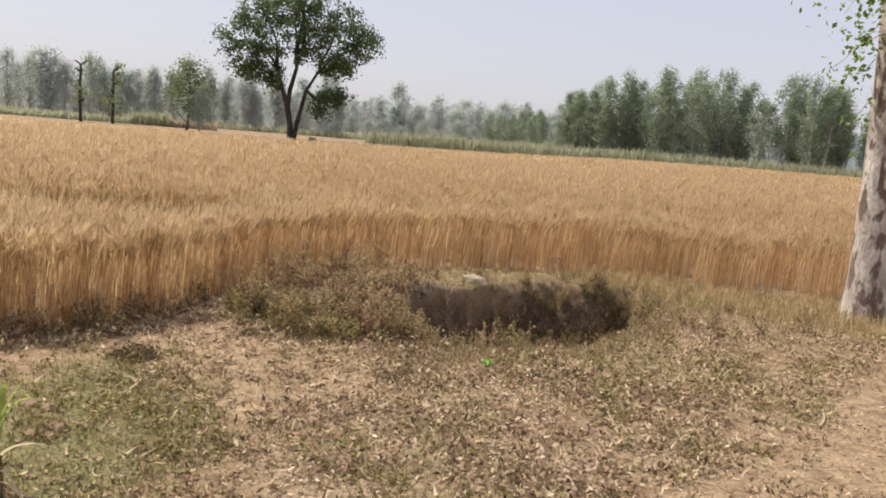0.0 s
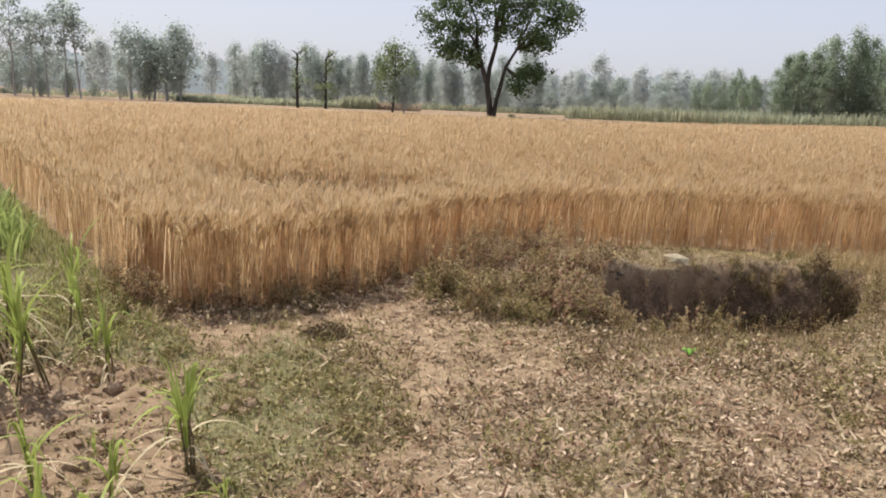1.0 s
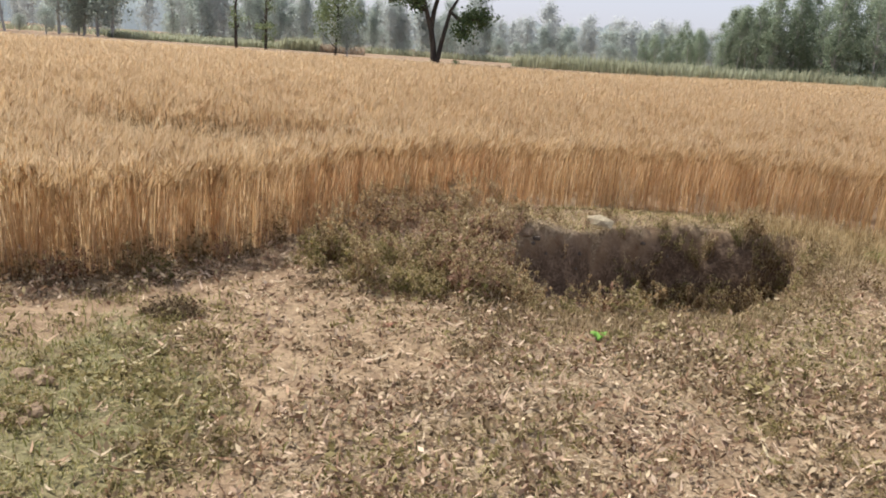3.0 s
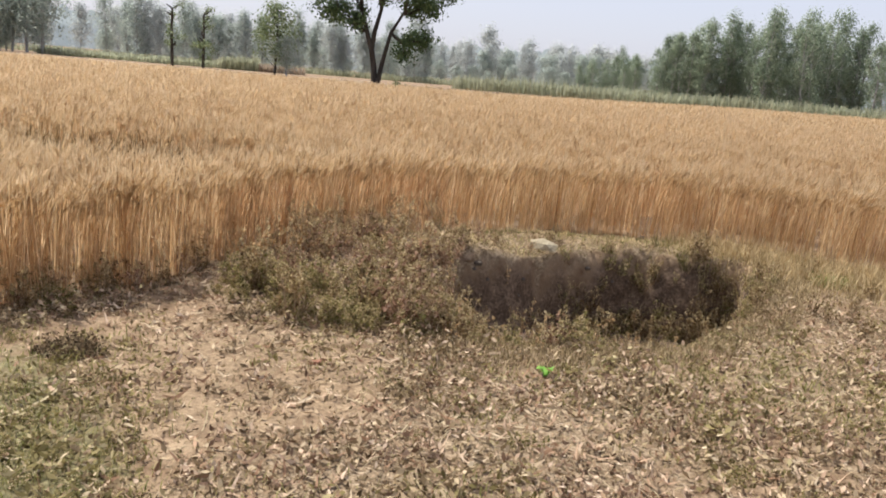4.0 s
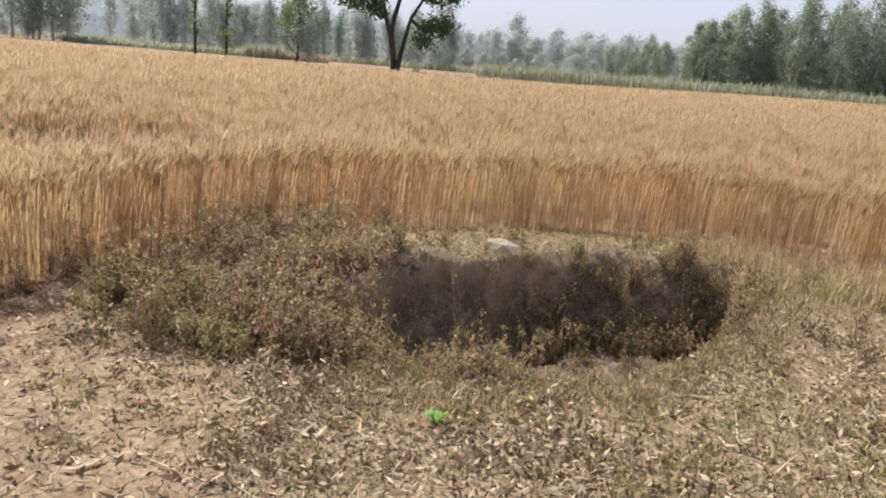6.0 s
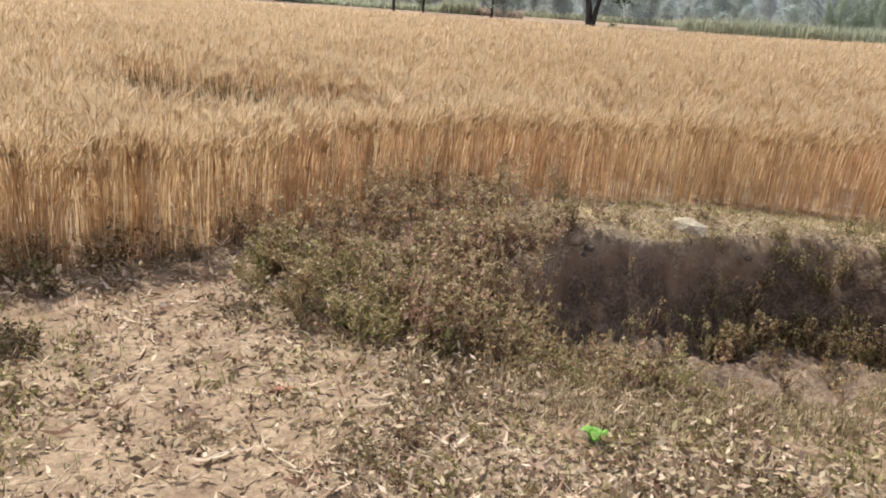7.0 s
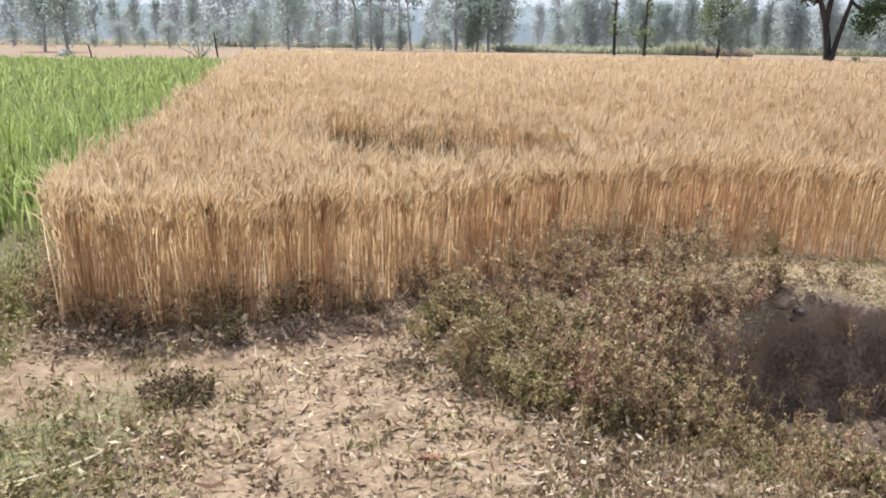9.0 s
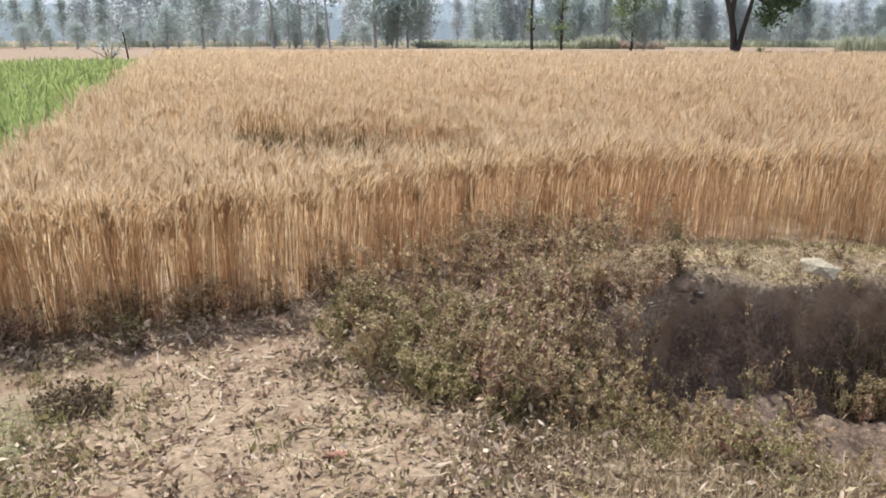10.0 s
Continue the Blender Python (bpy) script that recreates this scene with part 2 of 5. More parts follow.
WEED_FLAT = leaf_mat("crumbled_weed", [(0.10, 0.07, 0.04), (0.24, 0.175, 0.10), (0.38, 0.29, 0.175), (0.56, 0.45, 0.30)], 0.15, 0.8)
RED_FLAT = leaf_mat("crumbled_red_weed", [(0.10, 0.062, 0.04), (0.28, 0.18, 0.115), (0.45, 0.325, 0.225), (0.62, 0.49, 0.36)], 0.15, 0.8)
OLIVE_FLAT = leaf_mat("crumbled_olive_weed", [(0.11, 0.09, 0.036), (0.225, 0.187, 0.078), (0.35, 0.292, 0.132), (0.49, 0.41, 0.235)], 0.35, 0.75)
# darker copy of the clod colour, with the pit's shade painted in
SHADED_CLOD = rough_mat("pit_shade_clod", (0.06, 0.045, 0.035), (0.17, 0.135, 0.105), 14, 80, 0.6)
CLOD = rough_mat("soil_clod", (0.20, 0.135, 0.085), (0.36, 0.26, 0.165), 14, 80, 0.6)


# ---- builders ----
def raw(name, verts, faces, mats, parent=None, index=None, smooth=False, label=""):
    """One mesh object from arrays: faces is one array of rows, or several of different widths."""
    groups = faces if isinstance(faces, list) else [faces]
    me = bpy.data.meshes.new(name)
    verts = np.ascontiguousarray(verts, np.float32).reshape(-1, 3)
    me.vertices.add(len(verts))
    me.vertices.foreach_set("co", verts.ravel())
    loops = np.concatenate([g.ravel() for g in groups]).astype(np.int32)
    counts = np.concatenate([np.full(len(g), g.shape[1]) for g in groups]).astype(np.int32)
    me.loops.add(len(loops))
    me.loops.foreach_set("vertex_index", loops)
    me.polygons.add(len(counts))
    me.polygons.foreach_set("loop_start", np.concatenate([[0], np.cumsum(counts)[:-1]]).astype(np.int32))
    for mt in mats if isinstance(mats, (list, tuple)) else [mats]:
        me.materials.append(mt)
    if index is not None:
        me.polygons.foreach_set("material_index", np.asarray(index, np.int32))
    me.polygons.foreach_set("use_smooth", np.full(len(counts), smooth))
    me.update(calc_edges=True)
    ob = new(name, me)
    if parent is not None:
        ob.parent = parent
    if label:
        ob["label"] = label
    return ob


class Bag:
    """Gathers vertices and faces of several pieces for one mesh."""

    def __init__(self):
        self.v, self.f, self.i, self.n = [], [], [], 0

    def add(self, v, f, mat=0):
        v = np.asarray(v, float).reshape(-1, 3)
        self.v.append(v)
        self.f.append(np.asarray(f, int) + self.n)
        self.i.append(np.full(len(f), mat))
        self.n += len(v)
        return self

    def make(self, name, mats, parent=None, smooth=False, label=""):
        order = sorted(range(len(self.f)), key=lambda k: self.f[k].shape[1])
        widths = sorted({f.shape[1] for f in self.f})
        faces = [np.concatenate([self.f[k] for k in order if self.f[k].shape[1] == w]) for w in widths]
        index = np.concatenate([self.i[k] for k in order])
        return raw(name, np.concatenate(self.v), faces, mats, parent, index, smooth, label)


def ribbons(centre, side, width):
    """Strips: centre (N,K,3), side (N,3) or (N,K,3), width (N,K)."""
    if side.ndim == 2:
        side = side[:, None, :]
    half = side * width[..., None] / 2
    n, k = width.shape
    v = np.stack([centre - half, centre + half], 2).reshape(n, 2 * k, 3)
    q = np.array([[2 * i, 2 * i + 1, 2 * i + 3, 2 * i + 2] for i in range(k - 1)])
    f = (np.arange(n)[:, None, None] * 2 * k + q[None]).reshape(-1, 4)
    return v.reshape(-1, 3), f


def flat(angle):
    return np.stack([np.cos(angle), np.sin(angle), 0 * angle], -1)


def blades(base, height, width, reach, droop, r, segs=4, taper=0.8):
    """Grass-like blades that rise from base and bow over."""
    n = len(base)
    a = r.uniform(0, 2 * np.pi, n)
    s = np.linspace(0, 1, segs + 1)
    c = base[:, None, :] + flat(a)[:, None, :] * (reach[:, None] * s**1.8)[..., None]
    c[..., 2] += height[:, None] * (s[None] - droop[:, None] * s[None] ** 3)
    w = width[:, None] * (np.minimum(1, 0.55 + 1.5 * s) * (1 - s**2.2) ** taper + 0.03)[None]
    return ribbons(c, flat(a + np.pi / 2 + r.normal(0, 0.35, n)), w)


def cards(centre, size, r, aspect=0.55):
    """Leaves: pointed quads, each turned its own way."""
    n = len(centre)
    u = r.normal(size=(n, 3))
    u /= np.linalg.norm(u, axis=1)[:, None]
    w = np.cross(u, r.normal(size=(n, 3)))
    w /= np.linalg.norm(w, axis=1)[:, None] + 1e-9
    s = np.asarray(size).reshape(-1, 1) * np.ones((n, 1))
    v = np.stack([centre - u * s / 2, centre + w * s * aspect / 2, centre + u * s / 2, centre - w * s * aspect / 2], 1)
    return v.reshape(-1, 3), np.arange(4 * n).reshape(n, 4)


def tube(points, radii, sides=7, lump=0.0, r=None):
    """A tapered round limb along points, closed at its tip."""
    p, rad = np.asarray(points, float), np.asarray(radii, float)
    d = np.gradient(p, axis=0)
    d /= np.linalg.norm(d, axis=1)[:, None] + 1e-9
    ref = np.where(np.abs(d[:, 2:3]) > 0.9, [[1.0, 0, 0]], [[0, 0, 1.0]])
    x = np.cross(d, ref)
    x /= np.linalg.norm(x, axis=1)[:, None]
    y = np.cross(d, x)
    a = np.arange(sides) * 2 * np.pi / sides
    k = rad[:, None] * (1 + (r.normal(0, lump, (len(p), sides)) if lump else 0))
    v = p[:, None] + (np.cos(a)[None, :, None] * x[:, None] + np.sin(a)[None, :, None] * y[:, None]) * k[..., None]
    i, j = np.meshgrid(np.arange(len(p) - 1), np.arange(sides), indexing="ij")
    jn = (j + 1) % sides
    f = np.stack([i * sides + j, i * sides + jn, (i + 1) * sides + jn, (i + 1) * sides + j], -1).reshape(-1, 4)
    return v.reshape(-1, 3), f


def bent(a, b, bow, r, k=6):
    """A wavering line from a to b."""
    a, b = np.asarray(a, float), np.asarray(b, float)
    s = np.linspace(0, 1, k)[:, None]
    off = r.normal(0, bow, 3)
    jit = r.normal(0, bow * 0.25, (k, 3))
    jit[0] = 0
    return a + (b - a) * s + np.sin(s * np.pi) * off + jit


def thing(name, label, category, group="", kind="", m=None):
    e = new(name)
    e.empty_display_size = 0.1
    tagged(e, label, category, group, kind)
    if m is not None:
        e.matrix_basis = m
    return e


class Kind:
    """A repeated thing: built once at its first place, copied after that."""

    def __init__(self, build):
        self.build, self.first = build, None

    def put(self, m):
        if self.first is None:
            self.first = self.build()
            self.first.matrix_basis = m
            return self.first
        return copy_thing(self.first, m)


def placed(x, y, z=0.0, turn=0.0, size=1.0, tilt=0.0, tall=1.0):
    return pose(x, y, z, tilt, 0, turn) @ Matrix.Diagonal((size, size, size * tall, 1))


# ---- lie of the land ----
RIM = np.array([(1.05, 5.84), (1.7, 5.76), (2.75, 5.98), (3.68, 6.85), (4.38, 7.85), (4.42, 8.5), (3.4, 8.7), (2.5, 8.45), (1.95, 8.05), (1.5, 7.78), (1.26, 7.0)])
EDGE = np.array([(-2.8, 6.95), (-2.4, 6.42), (-1.95, 6.08), (-1.55, 6.2), (-1.2, 6.45), (-0.95, 6.78), (-0.67, 7.0), (-0.45, 7.5), (0.3, 8.45), (1.1, 9.1), (2.6, 9.4), (3.6, 9.55),
                 (4.3, 9.35), (4.85, 8.95), (5.6, 8.3), (6.5, 7.85), (9, 7.6), (30, 6.5), (200, 0)])
LEFT_SLOPE = 0.70


def smooth(a, b, x):
    t = np.clip((x - a) / (b - a), 0, 1)
    return t * t * (3 - 2 * t)


def bump_noise(x, y, scale, seed=0.0):
    """Cheap rolling noise of sines."""
    out = 0
    for k in range(5):
        a = 2.399 * k + seed
        out = out + np.sin((x * math.cos(a) + y * math.sin(a)) * scale * (1 + 0.37 * k) + 1.7 * k * k + seed * 3) / 5
    return out


def rim_distance(x, y):
    """Metres inside the pit's rim, below zero outside."""
    best, inside = np.full(np.shape(x), 1e9), np.zeros(np.shape(x), bool)
    for (ax, ay), (bx, by) in zip(RIM, np.roll(RIM, -1, 0)):
        t = np.clip(((x - ax) * (bx - ax) + (y - ay) * (by - ay)) / ((bx - ax) ** 2 + (by - ay) ** 2), 0, 1)
        best = np.minimum(best, np.hypot(x - ax - t * (bx - ax), y - ay - t * (by - ay)))
        cross = (ay > y) != (by > y)
        inside ^= cross & (x < (bx - ax) * (y - ay) / (by - ay + 1e-12) + ax)
    return np.where(inside, best, -best)


def ground_z(x, y):
    x, y = np.asarray(x, float), np.asarray(y, float)
    near = np.exp(-(((x - 1) / 12) ** 2) - ((y - 5) / 10) ** 2)
    z = near * (0.018 * bump_noise(x, y, 3.1) + 0.010 * bump_noise(x, y, 9.0, 1.3) + 0.006 * bump_noise(x, y, 23.0, 2.1))
    z = z + 0.15 * np.exp(-(((x - 0.95) / 0.75) ** 2) - ((y - 7.7) / 0.8) ** 2) + 0.09 * np.exp(-(((x - 2.7) / 1.3) ** 2) - ((y - 8.9) / 0.35) ** 2)
    z = z + 0.06 * smooth(-1.1, -1.7, x) * smooth(5.6, 4.8, y) * (bump_noise(x, y, 6.0, 4.0) + bump_noise(x, y, 14.0, 5.0)) * near
    z = z + 0.13 * np.exp(-(((x - 1.6) / 0.42) ** 2) - ((y - 8.15) / 0.42) ** 2)
    d = rim_distance(x, y) + (0.06 * bump_noise(x, y, 5.0, 0.7) + 0.04 * bump_noise(x, y, 13.0, 3.7)) * (np.abs(x - 2.5) < 4)
    wide = 0.16 + 0.14 * smooth(2.8, 3.8, x) + 0.65 * smooth(7.2, 6.0, y) * smooth(2.5, 1.9, x)
    depth = 0.52 + 0.22 * smooth(1.9, 2.7, x)
    z = z - depth * smooth(0, wide, d) + smooth(0.02, 0.3, d) * (0.07 * smooth(6.5, 7.2, y) * bump_noise(x, y, 8.0, 2.2) + 0.035 * bump_noise(x, y, 19.0, 4.2) + 0.03 * bump_noise(x, y, 37.0, 1.2))
    return z


def field_front(x):
    return np.interp(x, EDGE[:, 0], EDGE[:, 1])


def field_left(y):
    return -2.8 - (y - 6.95) * LEFT_SLOPE


def field_back(x):
    return np.where(x < 14, 60.0, np.minimum(60 + 0.95 * (x - 14), 90 - 0.6 * (x - 46)))


def bank_front(x):
    return np.interp(x, (-0.4, -0.1, 0.27, 0.93, 1.4), (6.95, 6.6, 6.22, 5.93, 5.88))


def axis_lines(lo, hi, step, far):
    out, d = [], step
    while sum(out) < far:
        d *= 1.16
        out.append(d)
    up = hi + np.cumsum(out)
    down = lo - np.cumsum(out)
    return np.concatenate([down[::-1], np.arange(lo, hi + step / 2, step), up])


gx, gy = axis_lines(-3.6, 7.2, 0.045, 4000), axis_lines(2.2, 9.8, 0.045, 4000)
GX, GY = np.meshgrid(gx, gy)
nx, ny = len(gx), len(gy)
gi = (np.arange(ny - 1)[:, None] * nx + np.arange(nx - 1)[None]).reshape(-1, 1)
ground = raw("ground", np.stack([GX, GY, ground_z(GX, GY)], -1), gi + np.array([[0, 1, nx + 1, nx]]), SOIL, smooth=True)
tagged(ground, "dry brown field soil with a dug pit and trodden bare patches", "ground", kind="structure")


def zone_values(x, y):
    """Litter, green cover and bare soil, each about 0 to 1."""
    wob = 0.25 * bump_noise(x, y, 2.3, 0.4)
    bare = 0.85 * smooth(1.25, 0.6, np.hypot((x - 0.12 - 0.15 * (y - 5.4)) / 0.85, (y - 5.4) / 1.1) + wob)
    bare = np.maximum(bare, smooth(-0.35, 0.25, np.where(x > 1.95, 3.3 + 0.66 * (x - 1.95), 3.3 - 0.8 * (1.95 - x)) - y + wob))
    far = smooth(50, 62, y + 0.6 * np.abs(x) * (x < 0))
    bare = np.maximum(bare, far * 0.45)
    cane = smooth(0.12, -0.15, x + 0.98 + 0.5 * (y - 3.3) + 0.4 * wob) * smooth(5.6, 4.9, y)
    bare = np.maximum(bare, 0.55 * cane)
    bare = np.maximum(bare, 0.6 * smooth(1.0, 0.4, np.hypot((x - 2.55) / 0.75, (y - 5.75) / 0.5) + wob))
    litter = (1 - 0.3 * smooth(2.0, 3.6, x)) * smooth(1.1, 0.3, bare) * smooth(-1.2, 0.2, x + wob) * (0.85 + 0.4 * bump_noise(x, y, 2.6, 3.0) + 0.35 * bump_noise(x, y, 6.5, 6.0)) * smooth(14, 9, y)
    litter = np.maximum(litter, 0.35 * smooth(-0.15, 0.1, y - field_front(x)) * smooth(14, 9, y))
    litter = np.maximum(litter, 0.8 * smooth(-0.8, -0.4, y - field_front(x)) * smooth(0.1, -0.05, y - field_front(x)) * smooth(0.6, 0.2, x) * smooth(-2.6, -2.0, x))
    litter = np.maximum(litter, 0.8 * smooth(-0.9, -0.1, rim_distance(x, y)) * smooth(6.6, 7.4, y) * (rim_distance(x, y) < 0))
    litter = np.maximum(litter, 0.5 * smooth(-0.1, 0.15, y - bank_front(x)) * smooth(1.6, 1.2, x) * smooth(-0.3, 0.1, x))
    litter = np.where(rim_distance(x, y) > 0.05, 0.1, litter)
    green = smooth(1.3, 0.5, np.hypot((x + 0.95) / 0.85, (y - 4.1) / 1.5) + wob) * 0.85 * (1 - 0.9 * cane)
    margin = x - field_left(y)
    green = np.maximum(green, 0.95 * smooth(-1.6, -1.0, margin) * smooth(0.1, -0.1, margin) * smooth(4.2, 5.2, y) * smooth(45, 35, y))
    green = np.maximum(green, 0.42 * smooth(0.15, 0.55, bump_noise(x, y, 1.9, 7.0) + 0.5 * bump_noise(x, y, 5.3, 2.0)) * smooth(1.1, 0.4, bare) * smooth(-1.5, -0.5, x) * smooth(6.4, 5.4, y))
    back = rim_distance(x, y)
    green = np.maximum(green, 0.38 * smooth(-1.1, -0.7, back) * smooth(0.1, -0.05, back) * smooth(7.9, 8.4, y) * smooth(1.2, 1.8, x))
    green = np.maximum(green, 0.5 * smooth(1.2, 0.4, np.hypot((x - 3.1) / 1.6, (y - 5.2) / 0.6) + wob))
    return np.clip(litter, 0, 1), np.clip(green, 0, 1), np.clip(bare, 0, 1)


zl, zg, zb = zone_values(GX, GY)
att = ground.data.attributes.new("zones", "FLOAT_COLOR", "POINT")
att.data.foreach_set("color", np.stack([zl, zg, zb, np.ones_like(zl)], -1).astype(np.float32).ravel())


def plant_shade(x, y):
    """Shade put into the soil colour under the weed bank and at the foot of the wheat."""
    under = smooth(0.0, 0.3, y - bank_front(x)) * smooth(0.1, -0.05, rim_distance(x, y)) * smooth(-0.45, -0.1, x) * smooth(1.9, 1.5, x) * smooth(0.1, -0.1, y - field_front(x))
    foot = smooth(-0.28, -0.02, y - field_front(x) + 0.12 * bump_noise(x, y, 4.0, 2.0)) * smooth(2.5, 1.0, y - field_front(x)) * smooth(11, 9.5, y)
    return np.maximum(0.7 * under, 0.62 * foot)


# shade painted into the soil colour inside the dug pit and under the plants
cut = ground.data.attributes.new("painted_shade", "FLOAT", "POINT")
cut.data.foreach_set("value", np.maximum(0.95 * smooth(-0.02, 0.12, rim_distance(GX, GY)), plant_shade(GX, GY)).astype(np.float32).ravel())


# ---- ripe wheat ----
def thin_edge(x, y):
    """Share of plants missing along the ragged front edge."""
    deep = y - field_front(x)
    return np.maximum(0.08 * smooth(0.45, 0.05, deep), 0.82 * smooth(1.7, 0.1, deep) * smooth(0.2, 1.6, x))


def wheat_points(near, far, density, r, tillers=1, spread=0.03):
    """Random places in the field between two distances from the path, in clumps of tillers."""
    lo, hi = np.array([-46.0, 5.5]), np.array([130.0, 140.0])
    lo, hi = np.maximum(lo, [-0.75 * far - 2, 5.5]), np.minimum(hi, [0.98 * far + 4, far + 3])
    n = int(density / tillers * np.prod(hi - lo))
    p = lo + (hi - lo) * r.random((n, 2))
    x, y = p.T
    d = np.hypot(x - 1, y - 2)
    wob = 0.07 * bump_noise(x, y, 5.0, 1.0) + r.normal(0, 0.04, n)
    ok = (d >= near) & (d < far) & (y > field_front(x) + wob) & (x > field_left(y) + wob) & (y < field_back(x)) & (x < y * 0.98 + 6)
    ok &= r.random(n) > thin_edge(x, y)
    p = np.repeat(p[ok], tillers, 0)
    heading = wind(p[:, 0], p[:, 1]) + np.repeat(r.normal(0, 1.3, ok.sum()), tillers)
    return p + r.normal(0, spread, p.shape), heading, np.repeat(r.normal(1, 0.075 if near < 9 else 0.09, ok.sum()), tillers)


def wind(x, y):
    """The way the ears have been laid by the wind, swirling from patch to patch."""
    return -0.35 + 1.3 * bump_noise(x, y, 1.5, 3.0) + 0.9 * bump_noise(x, y, 4.2, 6.0)


def lodged(x, y):
    """How far the wheat lies flat, 0 to 1."""
    out = 0.0 * x
    for cx, cy, rx, ry in ((-1.65, 9.85, 0.65, 1.0), (-0.75, 9.7, 0.6, 0.85), (-2.5, 10.2, 0.45, 0.6), (-3.1, 10.9, 0.4, 0.4)):
        out = np.maximum(out, np.exp(-((((x - cx) / rx) ** 2 + ((y - cy) / ry) ** 2) ** 4)))
    return out


def wheat_height(x, y):
    h = 0.665 + 0.035 * bump_noise(x, y, 0.9, 2.0) + 0.03 * bump_noise(x, y, 3.3, 5.0)
    h = h * (1 - 0.38 * smooth(-28, 0, y - field_back(x))) - 0.5 * lodged(x, y)
    return h


def wheat_stalks(bag, base, h, heading, r, level):
    """level 0: whole plants with leaves and awns; 1: fewer parts; 2 and 3: tufts of ears far off."""
    n = len(base)
    a = heading + r.normal(0, 0.45, n)
    lean = np.abs(r.normal(0.025, 0.045, n)) + 0.005
    grow = (1.0, 1.15, 1.8, 3.4)[level]
    s = np.array([0, 0.55, 1.0])
    stem_w = (0.0050, 0.0075, 0.016, 0.03)[level]
    c = base[:, None] + flat(a)[:, None] * (lean[:, None] * s**2)[..., None]
    c[..., 2] += h[:, None] * s * 0.88
    turn = r.uniform(0, np.pi, n)
    if level < 3:
        bag.add(*ribbons(c, flat(turn), np.full((n, 3), stem_w) * r.uniform(0.7, 1.3, (n, 1))), 0)
    # ears bow over from the tip of the stem
    ear_l = h * (0.135, 0.145, 0.18, 0.22)[level] * r.uniform(0.8, 1.25, n)
    nod = np.clip(r.normal(0.7, 0.4, n), 0.05, 1.8)
    out = flat(a + r.normal(0, 0.35, n))
    e = [c[:, 2]]
    for k in range(3):
        ang = nod * (0.35, 0.75, 1.1)[k]
        step = out * np.sin(ang)[:, None]
        step[:, 2] = np.cos(ang)
        e.append(e[-1] + step * (ear_l / 3)[:, None])
    e = np.stack(e, 1)
    along = step
    w = np.array([0.45, 1.0, 0.9, 0.3]) * (0.0115 * grow)
    for k in range(2 if level < 2 else 1):
        sd = flat(turn + k * np.pi / 2)
        bag.add(*ribbons(e, sd, np.tile(w, (n, 1)) * r.uniform(0.8, 1.2, (n, 1))), 2)
    # awns sweep on past the ear
    for k in range((7, 6, 4, 2)[level]):
        t = r.uniform(0.1, 1.0, n)
        root = e[:, 1] * (1 - t)[:, None] + e[:, 3] * t[:, None]
        spread = along + np.array([0, 0, 0.35]) + r.normal(0, 0.27, (n, 3))
        spread /= np.linalg.norm(spread, axis=1)[:, None] + 1e-9
        end = root + spread * (0.105 * (1, 1.1, 1.4, 1.7)[level] * r.uniform(0.7, 1.2, n))[:, None]
        sd = flat(turn + k) * (0.0018, 0.0026, 0.007, 0.02)[level]
        bag.add(np.stack([root - sd, root + sd, end], 1), np.arange(3 * n).reshape(n, 3), 1)
    # dry leaves along the stem
    if level < 2:
        for low, high, share in ((0.3, 0.85, (0.8, 0.35)[level]), (0.03, 0.35, (0.55, 0.0)[level])):
            pick = r.random(n) < share
            m = pick.sum()
            t = r.uniform(low, high, m)
            root = c[pick, 0] * (1 - t)[:, None] + c[pick, 2] * t[:, None]
            bag.add(*blades(root, r.uniform(0.02, 0.12, m), r.uniform(0.005, 0.009, m), r.uniform(0.04, 0.13, m), r.uniform(0.6, 1.9, m), r, 3), 0)


def wheat_bag(bag, clumps, r, level):
    p, heading, vigour = clumps
    stand = r.random(len(p)) > 0.97 * lodged(p[:, 0], p[:, 1])
    p, heading, vigour = p[stand], heading[stand], vigour[stand]
    x, y = p.T
    h = wheat_height(x, y) * vigour * (1 + r.normal(0, 0.04, len(p)))
    wheat_stalks(bag, np.stack([x, y, ground_z(x, y)], -1), h, heading, r, level)


wheat = thing("wheat_field", "ripe golden wheat standing dense up to its cut edge", "wheat field", kind="stuff")
for title, lo, hi, dens, lev, tillers, spread in (("near_wheat", 0, 9.5, 500, 0, 8, 0.03), ("middle_wheat", 9.5, 17, 215, 1, 6, 0.045), ("back_wheat", 17, 34, 72, 2, 3, 0.1), ("far_wheat", 34, 140, 12, 3, 2, 0.2)):
    bag = Bag()
    wheat_bag(bag, wheat_points(lo, hi, dens, rng, tillers, spread), rng, lev)
    tagged(bag.make(title, [STRAW, EAR, GRAIN], wheat), kind="stuff")


